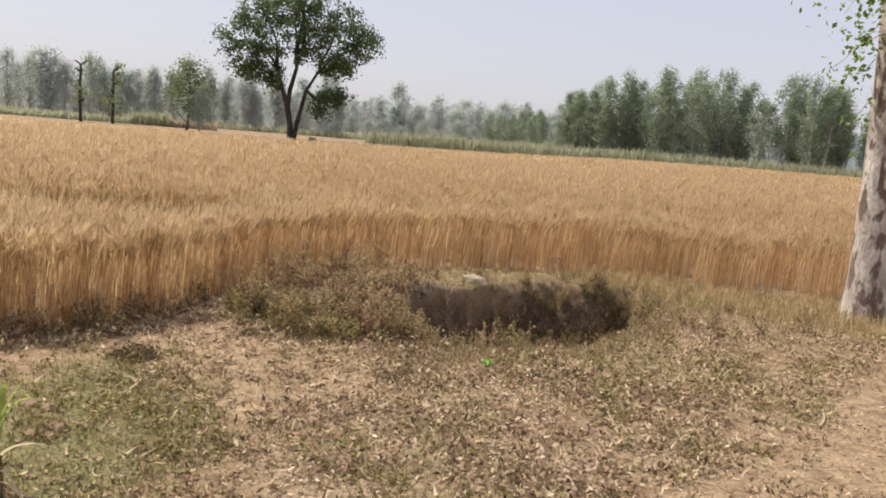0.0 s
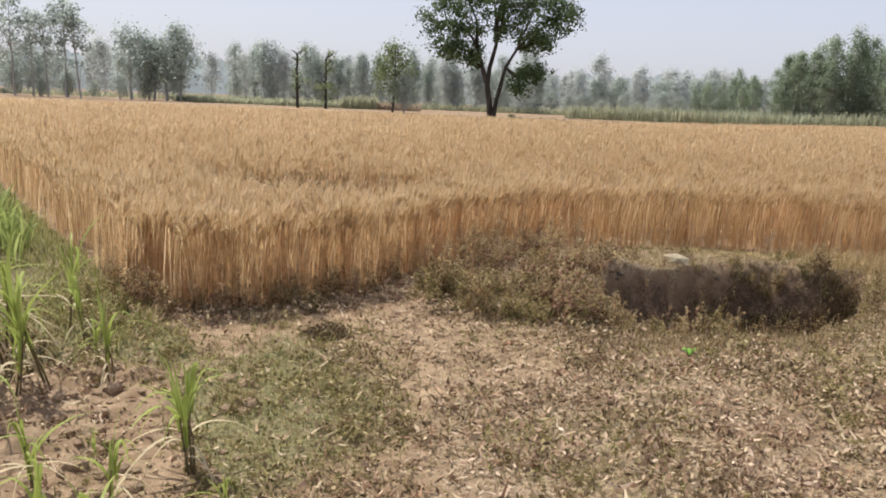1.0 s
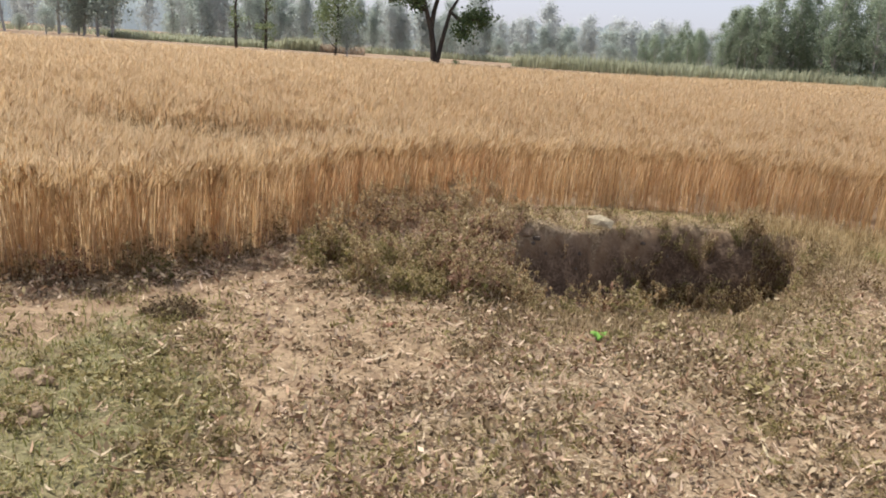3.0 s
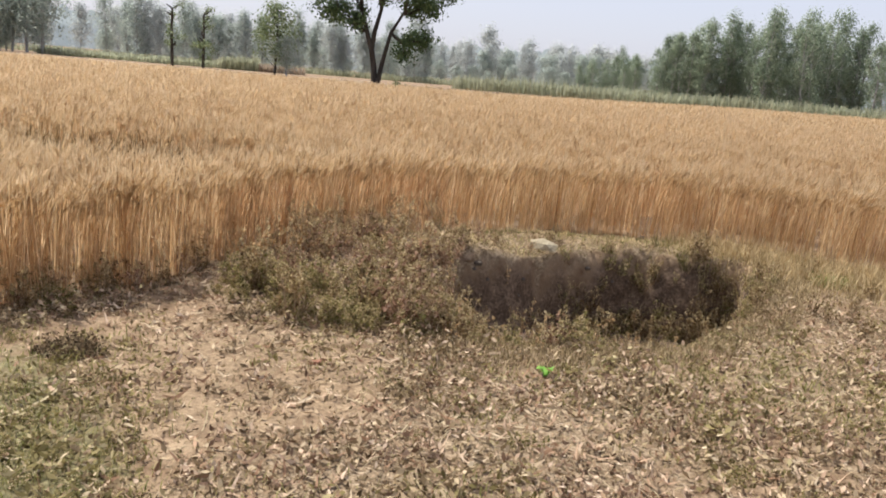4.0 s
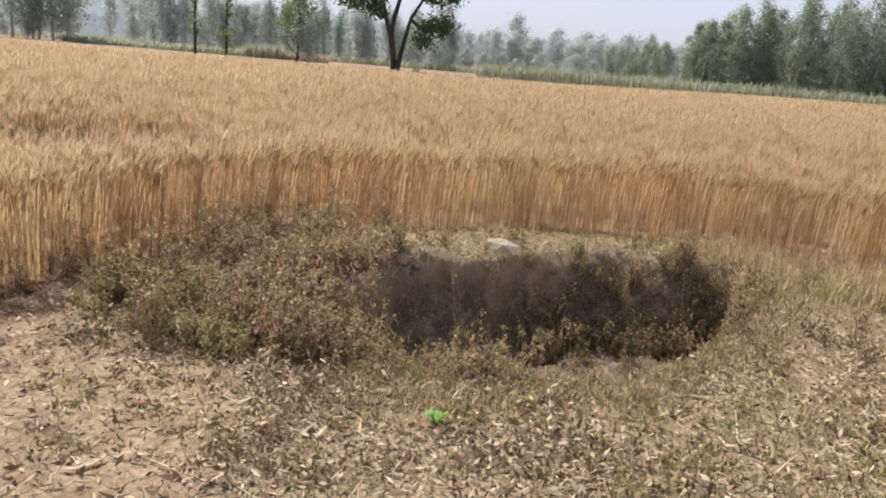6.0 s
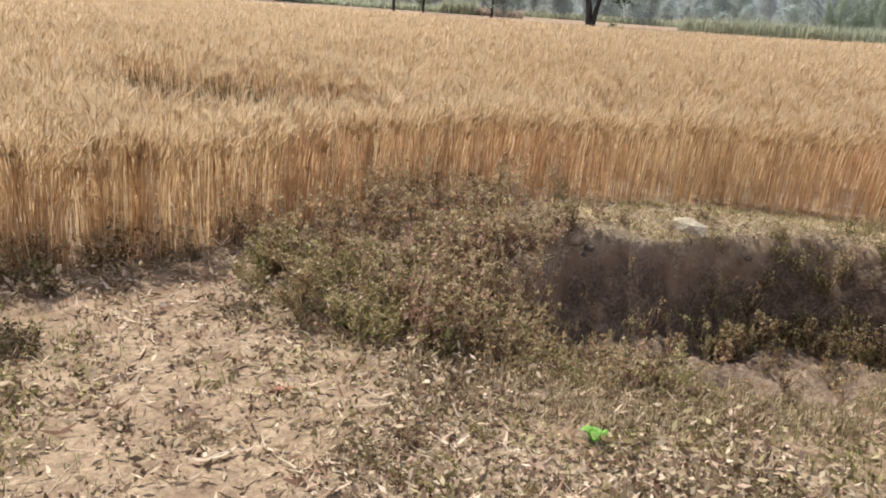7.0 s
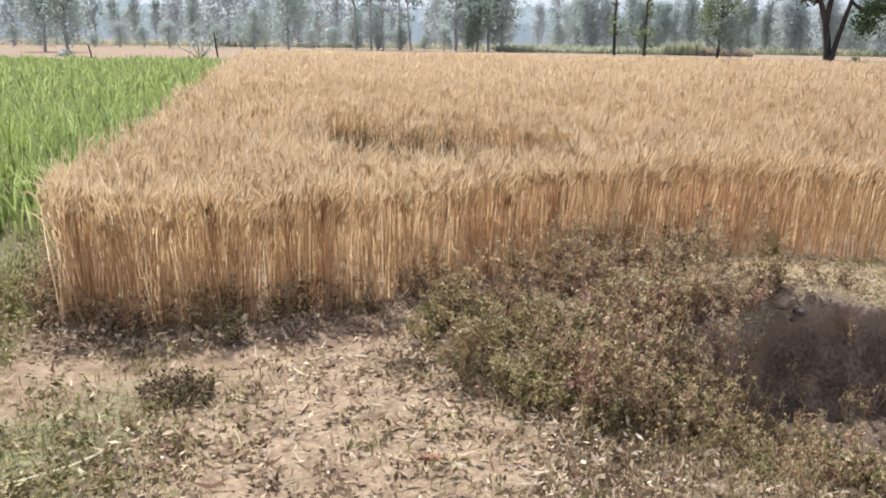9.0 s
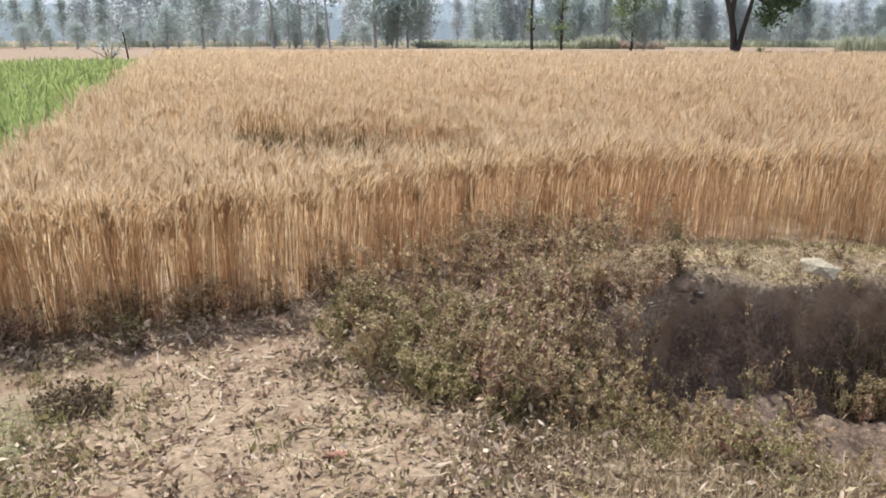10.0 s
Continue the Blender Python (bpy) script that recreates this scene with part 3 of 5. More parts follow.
# single plants along the cut edge, each a tuft of stalks from one root
r_edge = np.random.default_rng(91)
TUFTS = []
for k in range(10):
    bag, n = Bag(), 9
    root = np.column_stack([r_edge.normal(0, 0.022, (n, 2)), np.full(n, -0.02)])
    wheat_stalks(bag, root, 0.69 * r_edge.normal(1, 0.06, n), np.full(n, r_edge.uniform(-1.2, 0.6)), r_edge, 0)
    TUFTS.append(bag)
made = {}
for k in range(280):
    x = -2.75 + 8.6 * ((k + r_edge.random()) / 280)
    y = float(field_front(x)) + r_edge.uniform(-0.06, 0.1) + 0.7 * float(smooth(0.5, 1.8, x)) * r_edge.random() ** 1.5
    kind_no = int(r_edge.integers(len(TUFTS)))
    if kind_no not in made:
        tuft = TUFTS[kind_no].make("wheat_plant", [STRAW, EAR, GRAIN], wheat)
        made[kind_no] = tuft.data
    else:
        tuft = new("wheat_plant", made[kind_no])
        tuft.parent = wheat
    tuft.matrix_basis = placed(x, y, float(ground_z(x, y)), r_edge.uniform(-40, 40), r_edge.uniform(0.9, 1.08), r_edge.normal(2, 4))


# ---- weeds and ground cover ----
def weed_mesh(seed, height, spread, stems, leaves, leaf_size, mat, name, label, upright=1.0):
    """A branched weed: stems from one root, leaves in tufts along them, seed whorls at the tips."""
    def build():
        r = np.random.default_rng(seed)
        e = thing(name, label, "weed", "weeds round the pit")
        sb, lb, hb = Bag(), Bag(), Bag()
        for _ in range(stems):
            a, out = r.uniform(0, 2 * np.pi), spread * r.uniform(0.1, 1) ** 0.7
            top = np.array([math.cos(a) * out, math.sin(a) * out, height * r.uniform(0.55, 1.15) * upright])
            root = np.array([math.cos(a) * out * 0.2, math.sin(a) * out * 0.2, -0.03])
            line = bent(root, top, 0.035, r, 5)
            v, f = tube(line, np.linspace(0.0055, 0.0022, 5), 3)
            v[:3] = ((0.012, 0, -0.03), (-0.006, 0.01, -0.03), (-0.006, -0.01, -0.03))
            f = np.where(f < 3, f, f - 3 + sb.n) if sb.n else f
            sb.v.append(v if not sb.n else v[3:])
            sb.f.append(f)
            sb.i.append(np.zeros(len(f)))
            sb.n += len(sb.v[-1])
            knots = r.uniform(0.12, 1.0, max(3, leaves // 5))
            t = np.repeat(knots, 5)[:, None]
            k = np.clip((t * 4).astype(int), 0, 3)[:, 0]
            c = line[k] + (line[k + 1] - line[k]) * (t * 4 - k[:, None])
            c = c + np.repeat(r.normal(0, leaf_size * 0.8, (len(knots), 3)), 5, 0) + r.normal(0, leaf_size * 0.42, (len(t), 3))
            lb.add(*cards(c, leaf_size * 1.5 * r.uniform(0.5, 1.3, len(t)), r, 0.45))
            for at in (line[-1], line[-1] * 0.7 + line[-2] * 0.3 + r.normal(0, leaf_size * 0.6, 3)):
                tips = at + r.normal(0, leaf_size * 0.36, (7, 3))
                hb.add(*cards(tips, leaf_size * r.uniform(0.5, 1.0, 7), r, 0.6))
        sb.make("branched_stem", WEED_STEM, e)
        tagged(hb.make("seed_head", SEED, e, label="pale dry seed heads"), kind="stuff")
        tagged(lb.make("foliage", mat, e), kind="stuff")
        return e

    return Kind(build)


W_BROWN = [weed_mesh(11 + k, 0.42, 0.19, 10, 25, 0.030, WEED, "dry_weed", "dry brown bushy weed with small seed heads") for k in range(4)]
W_RED = [weed_mesh(21 + k, 0.40, 0.18, 9, 25, 0.030, WEED_RED, "withered_weed", "withered reddish brown weed on the pit bank") for k in range(3)]
W_OLIVE = [weed_mesh(31 + k, 0.37, 0.20, 10, 30, 0.029, WEED_GREEN, "olive_weed", "half-dry olive green weed with small leaves") for k in range(4)]
W_TALL = [weed_mesh(36 + k, 0.46, 0.13, 6, 15, 0.026, WEED_TAN, "withered_weed", "tall thin bleached weed standing before the wheat") for k in range(2)]
W_THIN = [weed_mesh(51 + k, 0.36, 0.12, 4, 10, 0.026, (WEED_TAN, WEED_GREEN)[k % 2], "thin_weed", "thin dry weed with pale seed heads in the pit") for k in range(3)]
W_LOW = [weed_mesh(41 + k, 0.10, 0.20, 12, 25, 0.020, (WEED, WEED_GREEN, WEED_RED, WEED_GREEN)[k], "low_weed", "low creeping dry weed on the soil") for k in range(4)]


def scatter(kinds, n, area, r, size=(0.75, 1.25), sink=0.0):
    """Plants at random places of an area (a function of x, y), within its box."""
    (x0, y0, x1, y1), test = area
    done = 0
    for _ in range(n * 30):
        x, y = r.uniform(x0, x1), r.uniform(y0, y1)
        if test(x, y):
            kinds[r.integers(len(kinds))].put(placed(x, y, float(ground_z(x, y)) - sink, r.uniform(0, 360), r.uniform(*size), r.normal(0, 5)))
            done += 1
            if done >= n:
                return


def rim_d(x, y):
    return float(rim_distance(np.array(x), np.array(y)))


def bank(x, y):
    """The overgrown bank beside the pit."""
    front = bank_front(x) if x < 1.25 else 9
    return y > front and rim_d(x, y) < (0.16 if x < 1.5 else 0.0) and y < float(field_front(x)) + 0.15


r_weed = np.random.default_rng(5)
scatter(W_OLIVE + W_OLIVE + W_OLIVE + W_BROWN[:2], 78, ((-0.25, 5.45, 0.8, 7.0), bank), r_weed, (0.5, 0.85))
scatter(W_BROWN + W_RED + W_OLIVE[:2], 38, ((0.7, 5.45, 1.15, 7.0), bank), r_weed, (0.65, 1.0))
scatter(W_BROWN + W_OLIVE + W_OLIVE + W_RED, 50, ((-0.15, 6.9, 1.15, 9.0), bank), r_weed, (0.35, 0.65))
scatter(W_BROWN + W_RED, 20, ((0.3, 7.0, 1.12, 8.9), lambda x, y: bank(x, y)), r_weed, (0.5, 0.8))
scatter(W_OLIVE + W_BROWN, 56, ((2.5, 6.6, 4.4, 8.75), lambda x, y: 0.08 < rim_d(x, y) < 0.42 and (y > 7.3 + 0.25 * (3.4 - x))), r_weed, (0.5, 0.85))
scatter(W_BROWN + W_OLIVE[:3], 34, ((1.05, 5.7, 1.95, 6.8), lambda x, y: rim_d(x, y) > -0.02), r_weed, (0.5, 0.88))
scatter(W_BROWN + W_OLIVE[:3], 20, ((1.7, 5.95, 2.65, 6.8), lambda x, y: rim_d(x, y) > 0.08), r_weed, (0.4, 0.7))
scatter(W_RED + W_BROWN, 26, ((1.05, 6.3, 1.6, 8.1), lambda x, y: -0.25 < rim_d(x, y) < 0.06 and y < 7.9), r_weed, (0.45, 0.75))
scatter(W_BROWN + W_OLIVE[:2] + W_RED[:1], 60, ((1.3, 5.95, 2.7, 6.75), lambda x, y: rim_d(x, y) > 0.05 and y < 6.2 + 0.3 * x), r_weed, (0.4, 0.72))
scatter(W_THIN, 40, ((1.25, 7.0, 2.9, 8.5), lambda x, y: 0.02 < rim_d(x, y) < 0.5), r_weed, (0.4, 0.85))
scatter(W_THIN, 44, ((1.05, 5.75, 2.5, 7.3), lambda x, y: rim_d(x, y) > 0.0), r_weed, (0.55, 1.0))
scatter(W_THIN, 30, ((2.3, 6.4, 4.3, 8.6), lambda x, y: 0.1 < rim_d(x, y) < 0.7 and x + y > 10.0), r_weed, (0.55, 1.0))
scatter(W_OLIVE + W_LOW, 44, ((-0.4, 5.6, 1.9, 6.9), lambda x, y: -0.12 < y - float(bank_front(x)) < 0.12), r_weed, (0.25, 0.5))
scatter(W_BROWN + W_RED, 10, ((1.3, 6.0, 2.2, 7.0), lambda x, y: rim_d(x, y) > 0.2), r_weed, (0.5, 0.9))
scatter(W_BROWN + W_OLIVE, 7, ((1.5, 6.3, 2.4, 7.3), lambda x, y: rim_d(x, y) > 0.3), r_weed, (0.45, 0.8))
scatter(W_BROWN + W_RED, 14, ((1.15, 5.9, 2.0, 7.0), lambda x, y: 0.15 < rim_d(x, y) < 0.75), r_weed, (0.5, 0.9))
scatter(W_BROWN + W_RED, 24, ((1.1, 7.3, 2.7, 9.0), lambda x, y: -0.3 < rim_d(x, y) < -0.02 and y > 7.3), r_weed, (0.25, 0.45))
scatter(W_RED, 26, ((0.2, 6.3, 1.1, 8.4), bank), r_weed, (0.45, 0.75))
scatter(W_BROWN + W_OLIVE, 34, ((2.4, 7.2, 4.3, 8.75), lambda x, y: 0.02 < rim_d(x, y) < 0.38 and y > 7.5 + 0.3 * (3.2 - x)), r_weed, (0.45, 0.8))
scatter(W_BROWN + W_RED, 14, ((2.1, 6.8, 3.6, 8.3), lambda x, y: rim_d(x, y) > 0.4), r_weed, (0.35, 0.6))
scatter(W_TALL, 60, ((-0.3, 7.1, 1.7, 9.2), lambda x, y: bank(x, y) or (rim_d(x, y) < -0.05 and -0.5 < y - float(field_front(x)) < 0.2)), r_weed, (0.6, 1.05))
scatter(W_TALL, 16, ((-2.9, 5.7, -0.2, 7.6), lambda x, y: -0.25 < y - float(field_front(x)) < 0.08), r_weed, (0.6, 0.95))
for x, y, k in ((-1.0, 6.2, 0.85), (-1.15, 6.3, 0.7), (-2.35, 6.0, 0.8), (-2.7, 6.2, 0.9), (-2.5, 5.7, 0.6), (-2.0, 5.9, 0.5)):
    W_OLIVE[0].put(placed(x, y, float(ground_z(x, y)), 40 * x, k))
scatter(W_OLIVE + W_OLIVE + W_BROWN, 84, ((2.35, 6.6, 4.35, 8.75), lambda x, y: 0.0 < rim_d(x, y) < 0.3 and (y > 7.4 or x > 3.4)), r_weed, (0.4, 0.75), sink=0.03)
scatter(W_LOW, 30, ((1.9, 5.7, 3.8, 7.0), lambda x, y: -0.12 < rim_d(x, y) < 0.25), r_weed, (0.4, 0.85))
scatter(W_LOW + W_LOW + W_OLIVE[:1], 66, ((1.3, 7.8, 5.4, 9.5), lambda x, y: rim_d(x, y) < -0.02 and y < float(field_front(x)) + 0.05), r_weed, (0.35, 0.6))
scatter(W_BROWN + W_LOW + W_RED, 64, ((-2.9, 5.6, -0.2, 7.9), lambda x, y: -0.3 < y - float(field_front(x)) < 0.1), r_weed, (0.4, 0.75))
scatter(W_LOW + W_LOW[1:2], 84, ((-0.6, 2.8, 5.5, 5.9), lambda x, y: zone_values(np.array(x), np.array(y))[0] > 0.35), r_weed, (0.5, 1.3))
scatter(W_LOW[1::2], 50, ((-2.6, 2.9, 0.2, 5.9), lambda x, y: zone_values(np.array(x), np.array(y))[1] > 0.3), r_weed, (0.5, 1.1))
scatter(W_BROWN + W_LOW, 60, ((2.9, 6.0, 6.6, 8.6), lambda x, y: (rim_d(x, y) < -0.05 or x > 3.5) and rim_d(x, y) < 0.35 and y > 5.2 + 0.25 * x and y < float(field_front(x))), r_weed, (0.3, 0.65))


def cover(name, label, n, box, weight, r, mats, hmin, hmax, wmin, wmax, reach=0.05):
    """Short blades as one piece of stuff, denser where weight says so."""
    x0, y0, x1, y1 = box
    p = np.stack([r.uniform(x0, x1, n), r.uniform(y0, y1, n)], -1)
    p = p[r.random(n) < weight(p[:, 0], p[:, 1])]
    m = len(p)
    base = np.stack([p[:, 0], p[:, 1], ground_z(p[:, 0], p[:, 1]) - 0.004], -1)
    bag = Bag()
    bag.add(*blades(base, r.uniform(hmin, hmax, m), r.uniform(wmin, wmax, m), r.uniform(0.01, reach, m), r.uniform(0, 0.9, m), r, 3))
    return tagged(bag.make(name, mats), label, "grass", kind="stuff")


def open_soil(x, y):
    return ((y < field_front(x)) | (x < field_left(y))) & ((rim_distance(x, y) < 0.03) | (((x > 3.3) | (y < 6.9)) & (rim_distance(x, y) < 0.6)))


r_cov = np.random.default_rng(9)
cover("green_grass", "short half-green grass on the soil", 230000, (-7.0, 2.4, 6.5, 12.0),
      lambda x, y: open_soil(x, y) * (0.006 + 0.9 * zone_values(x, y)[1] + 0.1 * smooth(0.2, 0.8, bump_noise(x, y, 3.3, 9.0))), r_cov, GRASS, 0.02, 0.09, 0.003, 0.007)
cover("dry_grass", "dry trampled grass and straw on the soil", 150000, (-3.0, 2.4, 7.0, 9.6),
      lambda x, y: open_soil(x, y) * (0.015 + 0.4 * zone_values(x, y)[0] + 0.7 * smooth(2.4, 4.0, x) * smooth(5.4, 6.4, y) + 0.6 * (rim_distance(x, y) > -0.15)), r_cov, GRASS_DRY, 0.006, 0.045, 0.003, 0.007, 0.09)


cover("margin_grass", "low yellowish green grass on the strip beside the wheat", 60000, (-10.0, 4.6, -2.0, 16.0),
      lambda x, y: open_soil(x, y) * smooth(-0.9, -0.5, x - field_left(y)) * smooth(0.15, -0.1, x - field_left(y)), r_cov, GRASS, 0.04, 0.17, 0.005, 0.011, 0.1)
cover("tall_dry_grass", "tall straw-coloured dry grass at the wheat edge", 32000, (3.4, 6.3, 7.0, 9.6),
      lambda x, y: open_soil(x, y) * smooth(-2.3, -0.2, y - field_front(x)) * smooth(3.7, 4.5, x), r_cov, DRY_TALL, 0.07, 0.28, 0.004, 0.008, 0.12)


cover("lodged_wheat", "beaten-down dark brown wheat in a gap of the field", 26000, (-4.8, 8.2, 0.2, 12.2),
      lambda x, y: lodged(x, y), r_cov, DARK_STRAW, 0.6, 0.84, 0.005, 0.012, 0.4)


def cane_soil(x, y):
    """The tilled strip between the cane rows."""
    return smooth(0.1, -0.2, x + 0.98 + 0.5 * (y - 3.3)) * smooth(5.4, 4.7, y)


def carpet(name, label, clumps, leaves, weight, mat, r):
    """Crumbled low growth in clumps, too fine to pick apart."""
    p = np.stack([r.uniform(-3.2, 6.2, clumps), r.uniform(2.6, 6.6, clumps)], -1)
    p = p[(r.random(clumps) < weight(p[:, 0], p[:, 1])) & open_soil(p[:, 0], p[:, 1])]
    q = np.repeat(p, leaves, 0)
    q = q + r.normal(0, 0.055, q.shape) * np.repeat(r.uniform(0.5, 1.5, len(p)), leaves)[:, None]
    z = ground_z(q[:, 0], q[:, 1]) + 0.004 + 0.11 * r.random(len(q)) ** 1.8 * np.repeat(r.uniform(0.3, 1.2, len(p)), leaves)
    bag = Bag()
    bag.add(*cards(np.column_stack([q, z]), 0.011 + 0.042 * r.random(len(q)) ** 1.6, r, 0.42))
    return tagged(bag.make(name, mat), label, "ground cover", kind="stuff")


carpet("weed_carpet", "crumbled brown low weeds covering the soil", 3000, 34, lambda x, y: np.maximum(zone_values(x, y)[0] * smooth(-0.35, 0.2, bump_noise(x, y, 2.4, 5.5)), 0.2 * zone_values(x, y)[2]) * (1 - 0.55 * smooth(2.0, 3.4, x)), WEED_FLAT, np.random.default_rng(61))
carpet("weed_carpet", "withered reddish low weeds covering the soil", 2100, 34, lambda x, y: 0.6 * cane_soil(x, y) * smooth(-0.2, 0.4, bump_noise(x, y, 4.5, 3.0)) + np.maximum(zone_values(x, y)[0] * smooth(-0.3, 0.25, bump_noise(x, y, 3.1, 1.0)), 0.2 * zone_values(x, y)[2]) * (1 - 0.6 * smooth(2.0, 3.4, x)), RED_FLAT, np.random.default_rng(62))
carpet("weed_carpet", "olive green low weeds on the soil", 2700, 36, lambda x, y: np.maximum(0.8 * zone_values(x, y)[1], 0.5 * zone_values(x, y)[0] * smooth(-0.2, 0.4, bump_noise(x, y, 2.7, 8.0))), OLIVE_FLAT, np.random.default_rng(63))


def litter_mesh(n, weight, r, mat=LITTER, longest=0.085, widest=0.015, curl=0.8):
    x0, y0, x1, y1 = -2.8, 2.3, 7.0, 9.0
    p = np.stack([r.uniform(x0, x1, n), r.uniform(y0, y1, n)], -1)
    p = p[r.random(n) < weight(p[:, 0], p[:, 1])]
    m = len(p)
    a = r.uniform(0, 2 * np.pi, m)
    ln, w = 0.016 + longest * r.random(m) ** 2, r.uniform(0.35, 1.0, m) * widest
    s = np.array([-0.5, 0.0, 0.5])
    c = np.stack([p[:, 0], p[:, 1], ground_z(p[:, 0], p[:, 1]) + 0.006], -1)[:, None] + flat(a)[:, None] * (ln[:, None] * s)[..., None]
    c[..., 2] += r.uniform(0, 0.012, (m, 3)) + (ln[:, None] * np.abs(s)) * r.uniform(-0.05, curl, (m, 1))
    side = flat(a + np.pi / 2)
    side[:, 2] = r.normal(0, 0.6, m)
    wd = w[:, None] * np.array([0.25, 1.0, 0.2])
    v, f = ribbons(c, side, wd)
    return raw("leaf_litter", v, f, mat)


cover("pit_edge_grass", "dry tan grass along the near edge of the pit", 60000, (0.9, 5.3, 5.2, 7.9),
      lambda x, y: ((rim_distance(x, y) > -0.28) & (rim_distance(x, y) < 0.32) & ((y < 7.0) | (x > 3.6))) * (0.4 + 0.5 * smooth(-0.3, 0.4, bump_noise(x, y, 3.5, 2.5))), r_cov, GRASS_DRY, 0.03, 0.13, 0.003, 0.006, 0.08)
cover("fallen_straw", "broken straw lying on the back rim of the pit", 9000, (1.2, 7.9, 5.6, 9.7),
      lambda x, y: (rim_distance(x, y) < -0.02) * (y < field_front(x) + 0.1) * 0.8, r_cov, DRY_TALL, 0.01, 0.07, 0.003, 0.006, 0.3)


tagged(litter_mesh(80000, lambda x, y: open_soil(x, y) * (0.11 + 0.36 * zone_values(x, y)[0]), np.random.default_rng(3)),
       "brown fallen leaves and chaff strewn on the soil", "leaf litter", kind="stuff")
tagged(litter_mesh(34000, lambda x, y: open_soil(x, y) * (y < 7.5) * (0.05 + 0.6 * zone_values(x, y)[0] * smooth(-0.3, 0.4, bump_noise(x, y, 2.2, 4.0) + 0.3)), np.random.default_rng(33), LITTER_RED, 0.11, 0.017, 1.1),
       "curled reddish brown leaves heaped on the soil", "leaf litter", kind="stuff")


def fallen_leaf(seed, length, width, mat, label):
    def build():
        r = np.random.default_rng(seed)
        s = np.linspace(0, 1, 6)
        c = np.stack([(s - 0.5) * length, 0.04 * length * np.sin(s * 5 + seed), 0.012 + 0.16 * length * (s - 0.5) ** 2 * r.uniform(0.2, 2)], -1)[None]
        bag = Bag()
        w = (width * np.sin(np.pi * np.clip(s, 0.04, 0.97)) ** 0.7)[None]
        for sign, lift in ((1, 0.35), (-1, 0.25)):
            side = np.array([[0, sign, lift]])
            v, f = ribbons(c + side[:, None] * w[..., None] / 4, side, w / 2)
            bag.add(v, f)
        return tagged(bag.make("dry_leaf", mat), label, "leaf", "fallen leaves")

    return Kind(build)


def stick(seed, length, radius):
    def build():
        r = np.random.default_rng(seed)
        bag = Bag()
        bag.add(*tube(bent((-length / 2, 0, 0.008), (length / 2, 0, 0.012), length * 0.06, r, 7), np.linspace(radius, radius * 0.5, 7), 5, 0.1, r))
        return tagged(bag.make("dry_stalk", CANE_DRY, smooth=True), "broken pale dry stalk lying on the soil", "stalk", "fallen stalks")

    return Kind(build)


LEAVES = [fallen_leaf(k, 0.10 + 0.025 * (k % 3), 0.015 + 0.006 * (k % 2), (LITTER, LITTER_PALE)[k % 2], ("curled brown fallen leaf on the soil", "curled pale fallen leaf on the soil")[k % 2]) for k in range(6)]
STRIPS = [fallen_leaf(80 + k, 0.24 + 0.07 * k, 0.013, CANE_DRY, "long pale dry leaf strip lying on the soil") for k in range(3)]
STICKS = [stick(60 + k, 0.18 + 0.09 * k, 0.0036) for k in range(4)]
r_fall = np.random.default_rng(15)
scatter(LEAVES, 110, ((-1.0, 2.7, 5.8, 6.6), lambda x, y: rim_d(x, y) < -0.05 and y < 6.3), r_fall, (0.4, 0.9))
scatter(STICKS + LEAVES + STRIPS[:1], 64, ((-0.8, 4.3, 1.0, 6.4), lambda x, y: rim_d(x, y) < -0.05), r_fall, (0.4, 1.1))
scatter(STRIPS, 60, ((-0.9, 2.7, 5.2, 6.2), lambda x, y: rim_d(x, y) < -0.05), r_fall, (0.6, 1.1))
scatter(STICKS, 130, ((-0.9, 2.7, 5.0, 6.2), lambda x, y: rim_d(x, y) < -0.05), r_fall, (0.4, 1.2))
for x, y, turn, size in ((2.67, 4.8, 30, 1.3), (2.94, 5.78, 170, 1.5), (1.25, 4.65, 140, 1.3), (0.4, 4.98, 60, 1.6)):
    LEAVES[1].put(placed(x, y, float(ground_z(x, y)), turn, size))


# ---- young cane rows beside the wheat ----
def cane_plant(seed, height):
    def build():
        r = np.random.default_rng(seed)
        e = thing("young_sugarcane", "young green sugarcane plant with arching leaves in dry soil", "sugarcane", "young sugarcane row")
        sb = Bag()
        for k in range(2):
            sb.add(*tube(bent((0.02 * k, 0.01 * k, -0.03), (0.02 * k + r.normal(0, 0.02), r.normal(0, 0.02), height * 0.38), 0.01, r, 4), np.linspace(0.0065, 0.0045, 4), 6))
        sb.make("stalk", CANE_STALK, e, True)
        for k in range(9):
            z = height * r.uniform(0.12, 0.4)
            inner = k < 6
            bag = Bag()
            bag.add(*blades(np.array([[r.normal(0, 0.012), r.normal(0, 0.012), z]]), np.array([(height - z) * r.uniform(0.5, 1.15)]), np.array([r.uniform(0.012, 0.027)]),
                            np.array([r.uniform(0.04, 0.22) if inner else r.uniform(0.2, 0.42)]), np.array([r.uniform(0.1, 0.75) if inner else r.uniform(0.5, 1.2)]), r, 8))
            bag.make("blade", CANE, e)
        for k in range(4):
            bag = Bag()
            bag.add(*blades(np.array([[0, 0, height * r.uniform(0.08, 0.2)]]), np.array([r.uniform(0.12, 0.3)]), np.array([r.uniform(0.012, 0.02)]), np.array([r.uniform(0.2, 0.42)]),
                            np.array([r.uniform(1.1, 1.5)]), r, 10))
            bag.make("dry_blade", CANE_DRY, e, label="dry straw-coloured drooping leaf")
        return e

    return Kind(build)


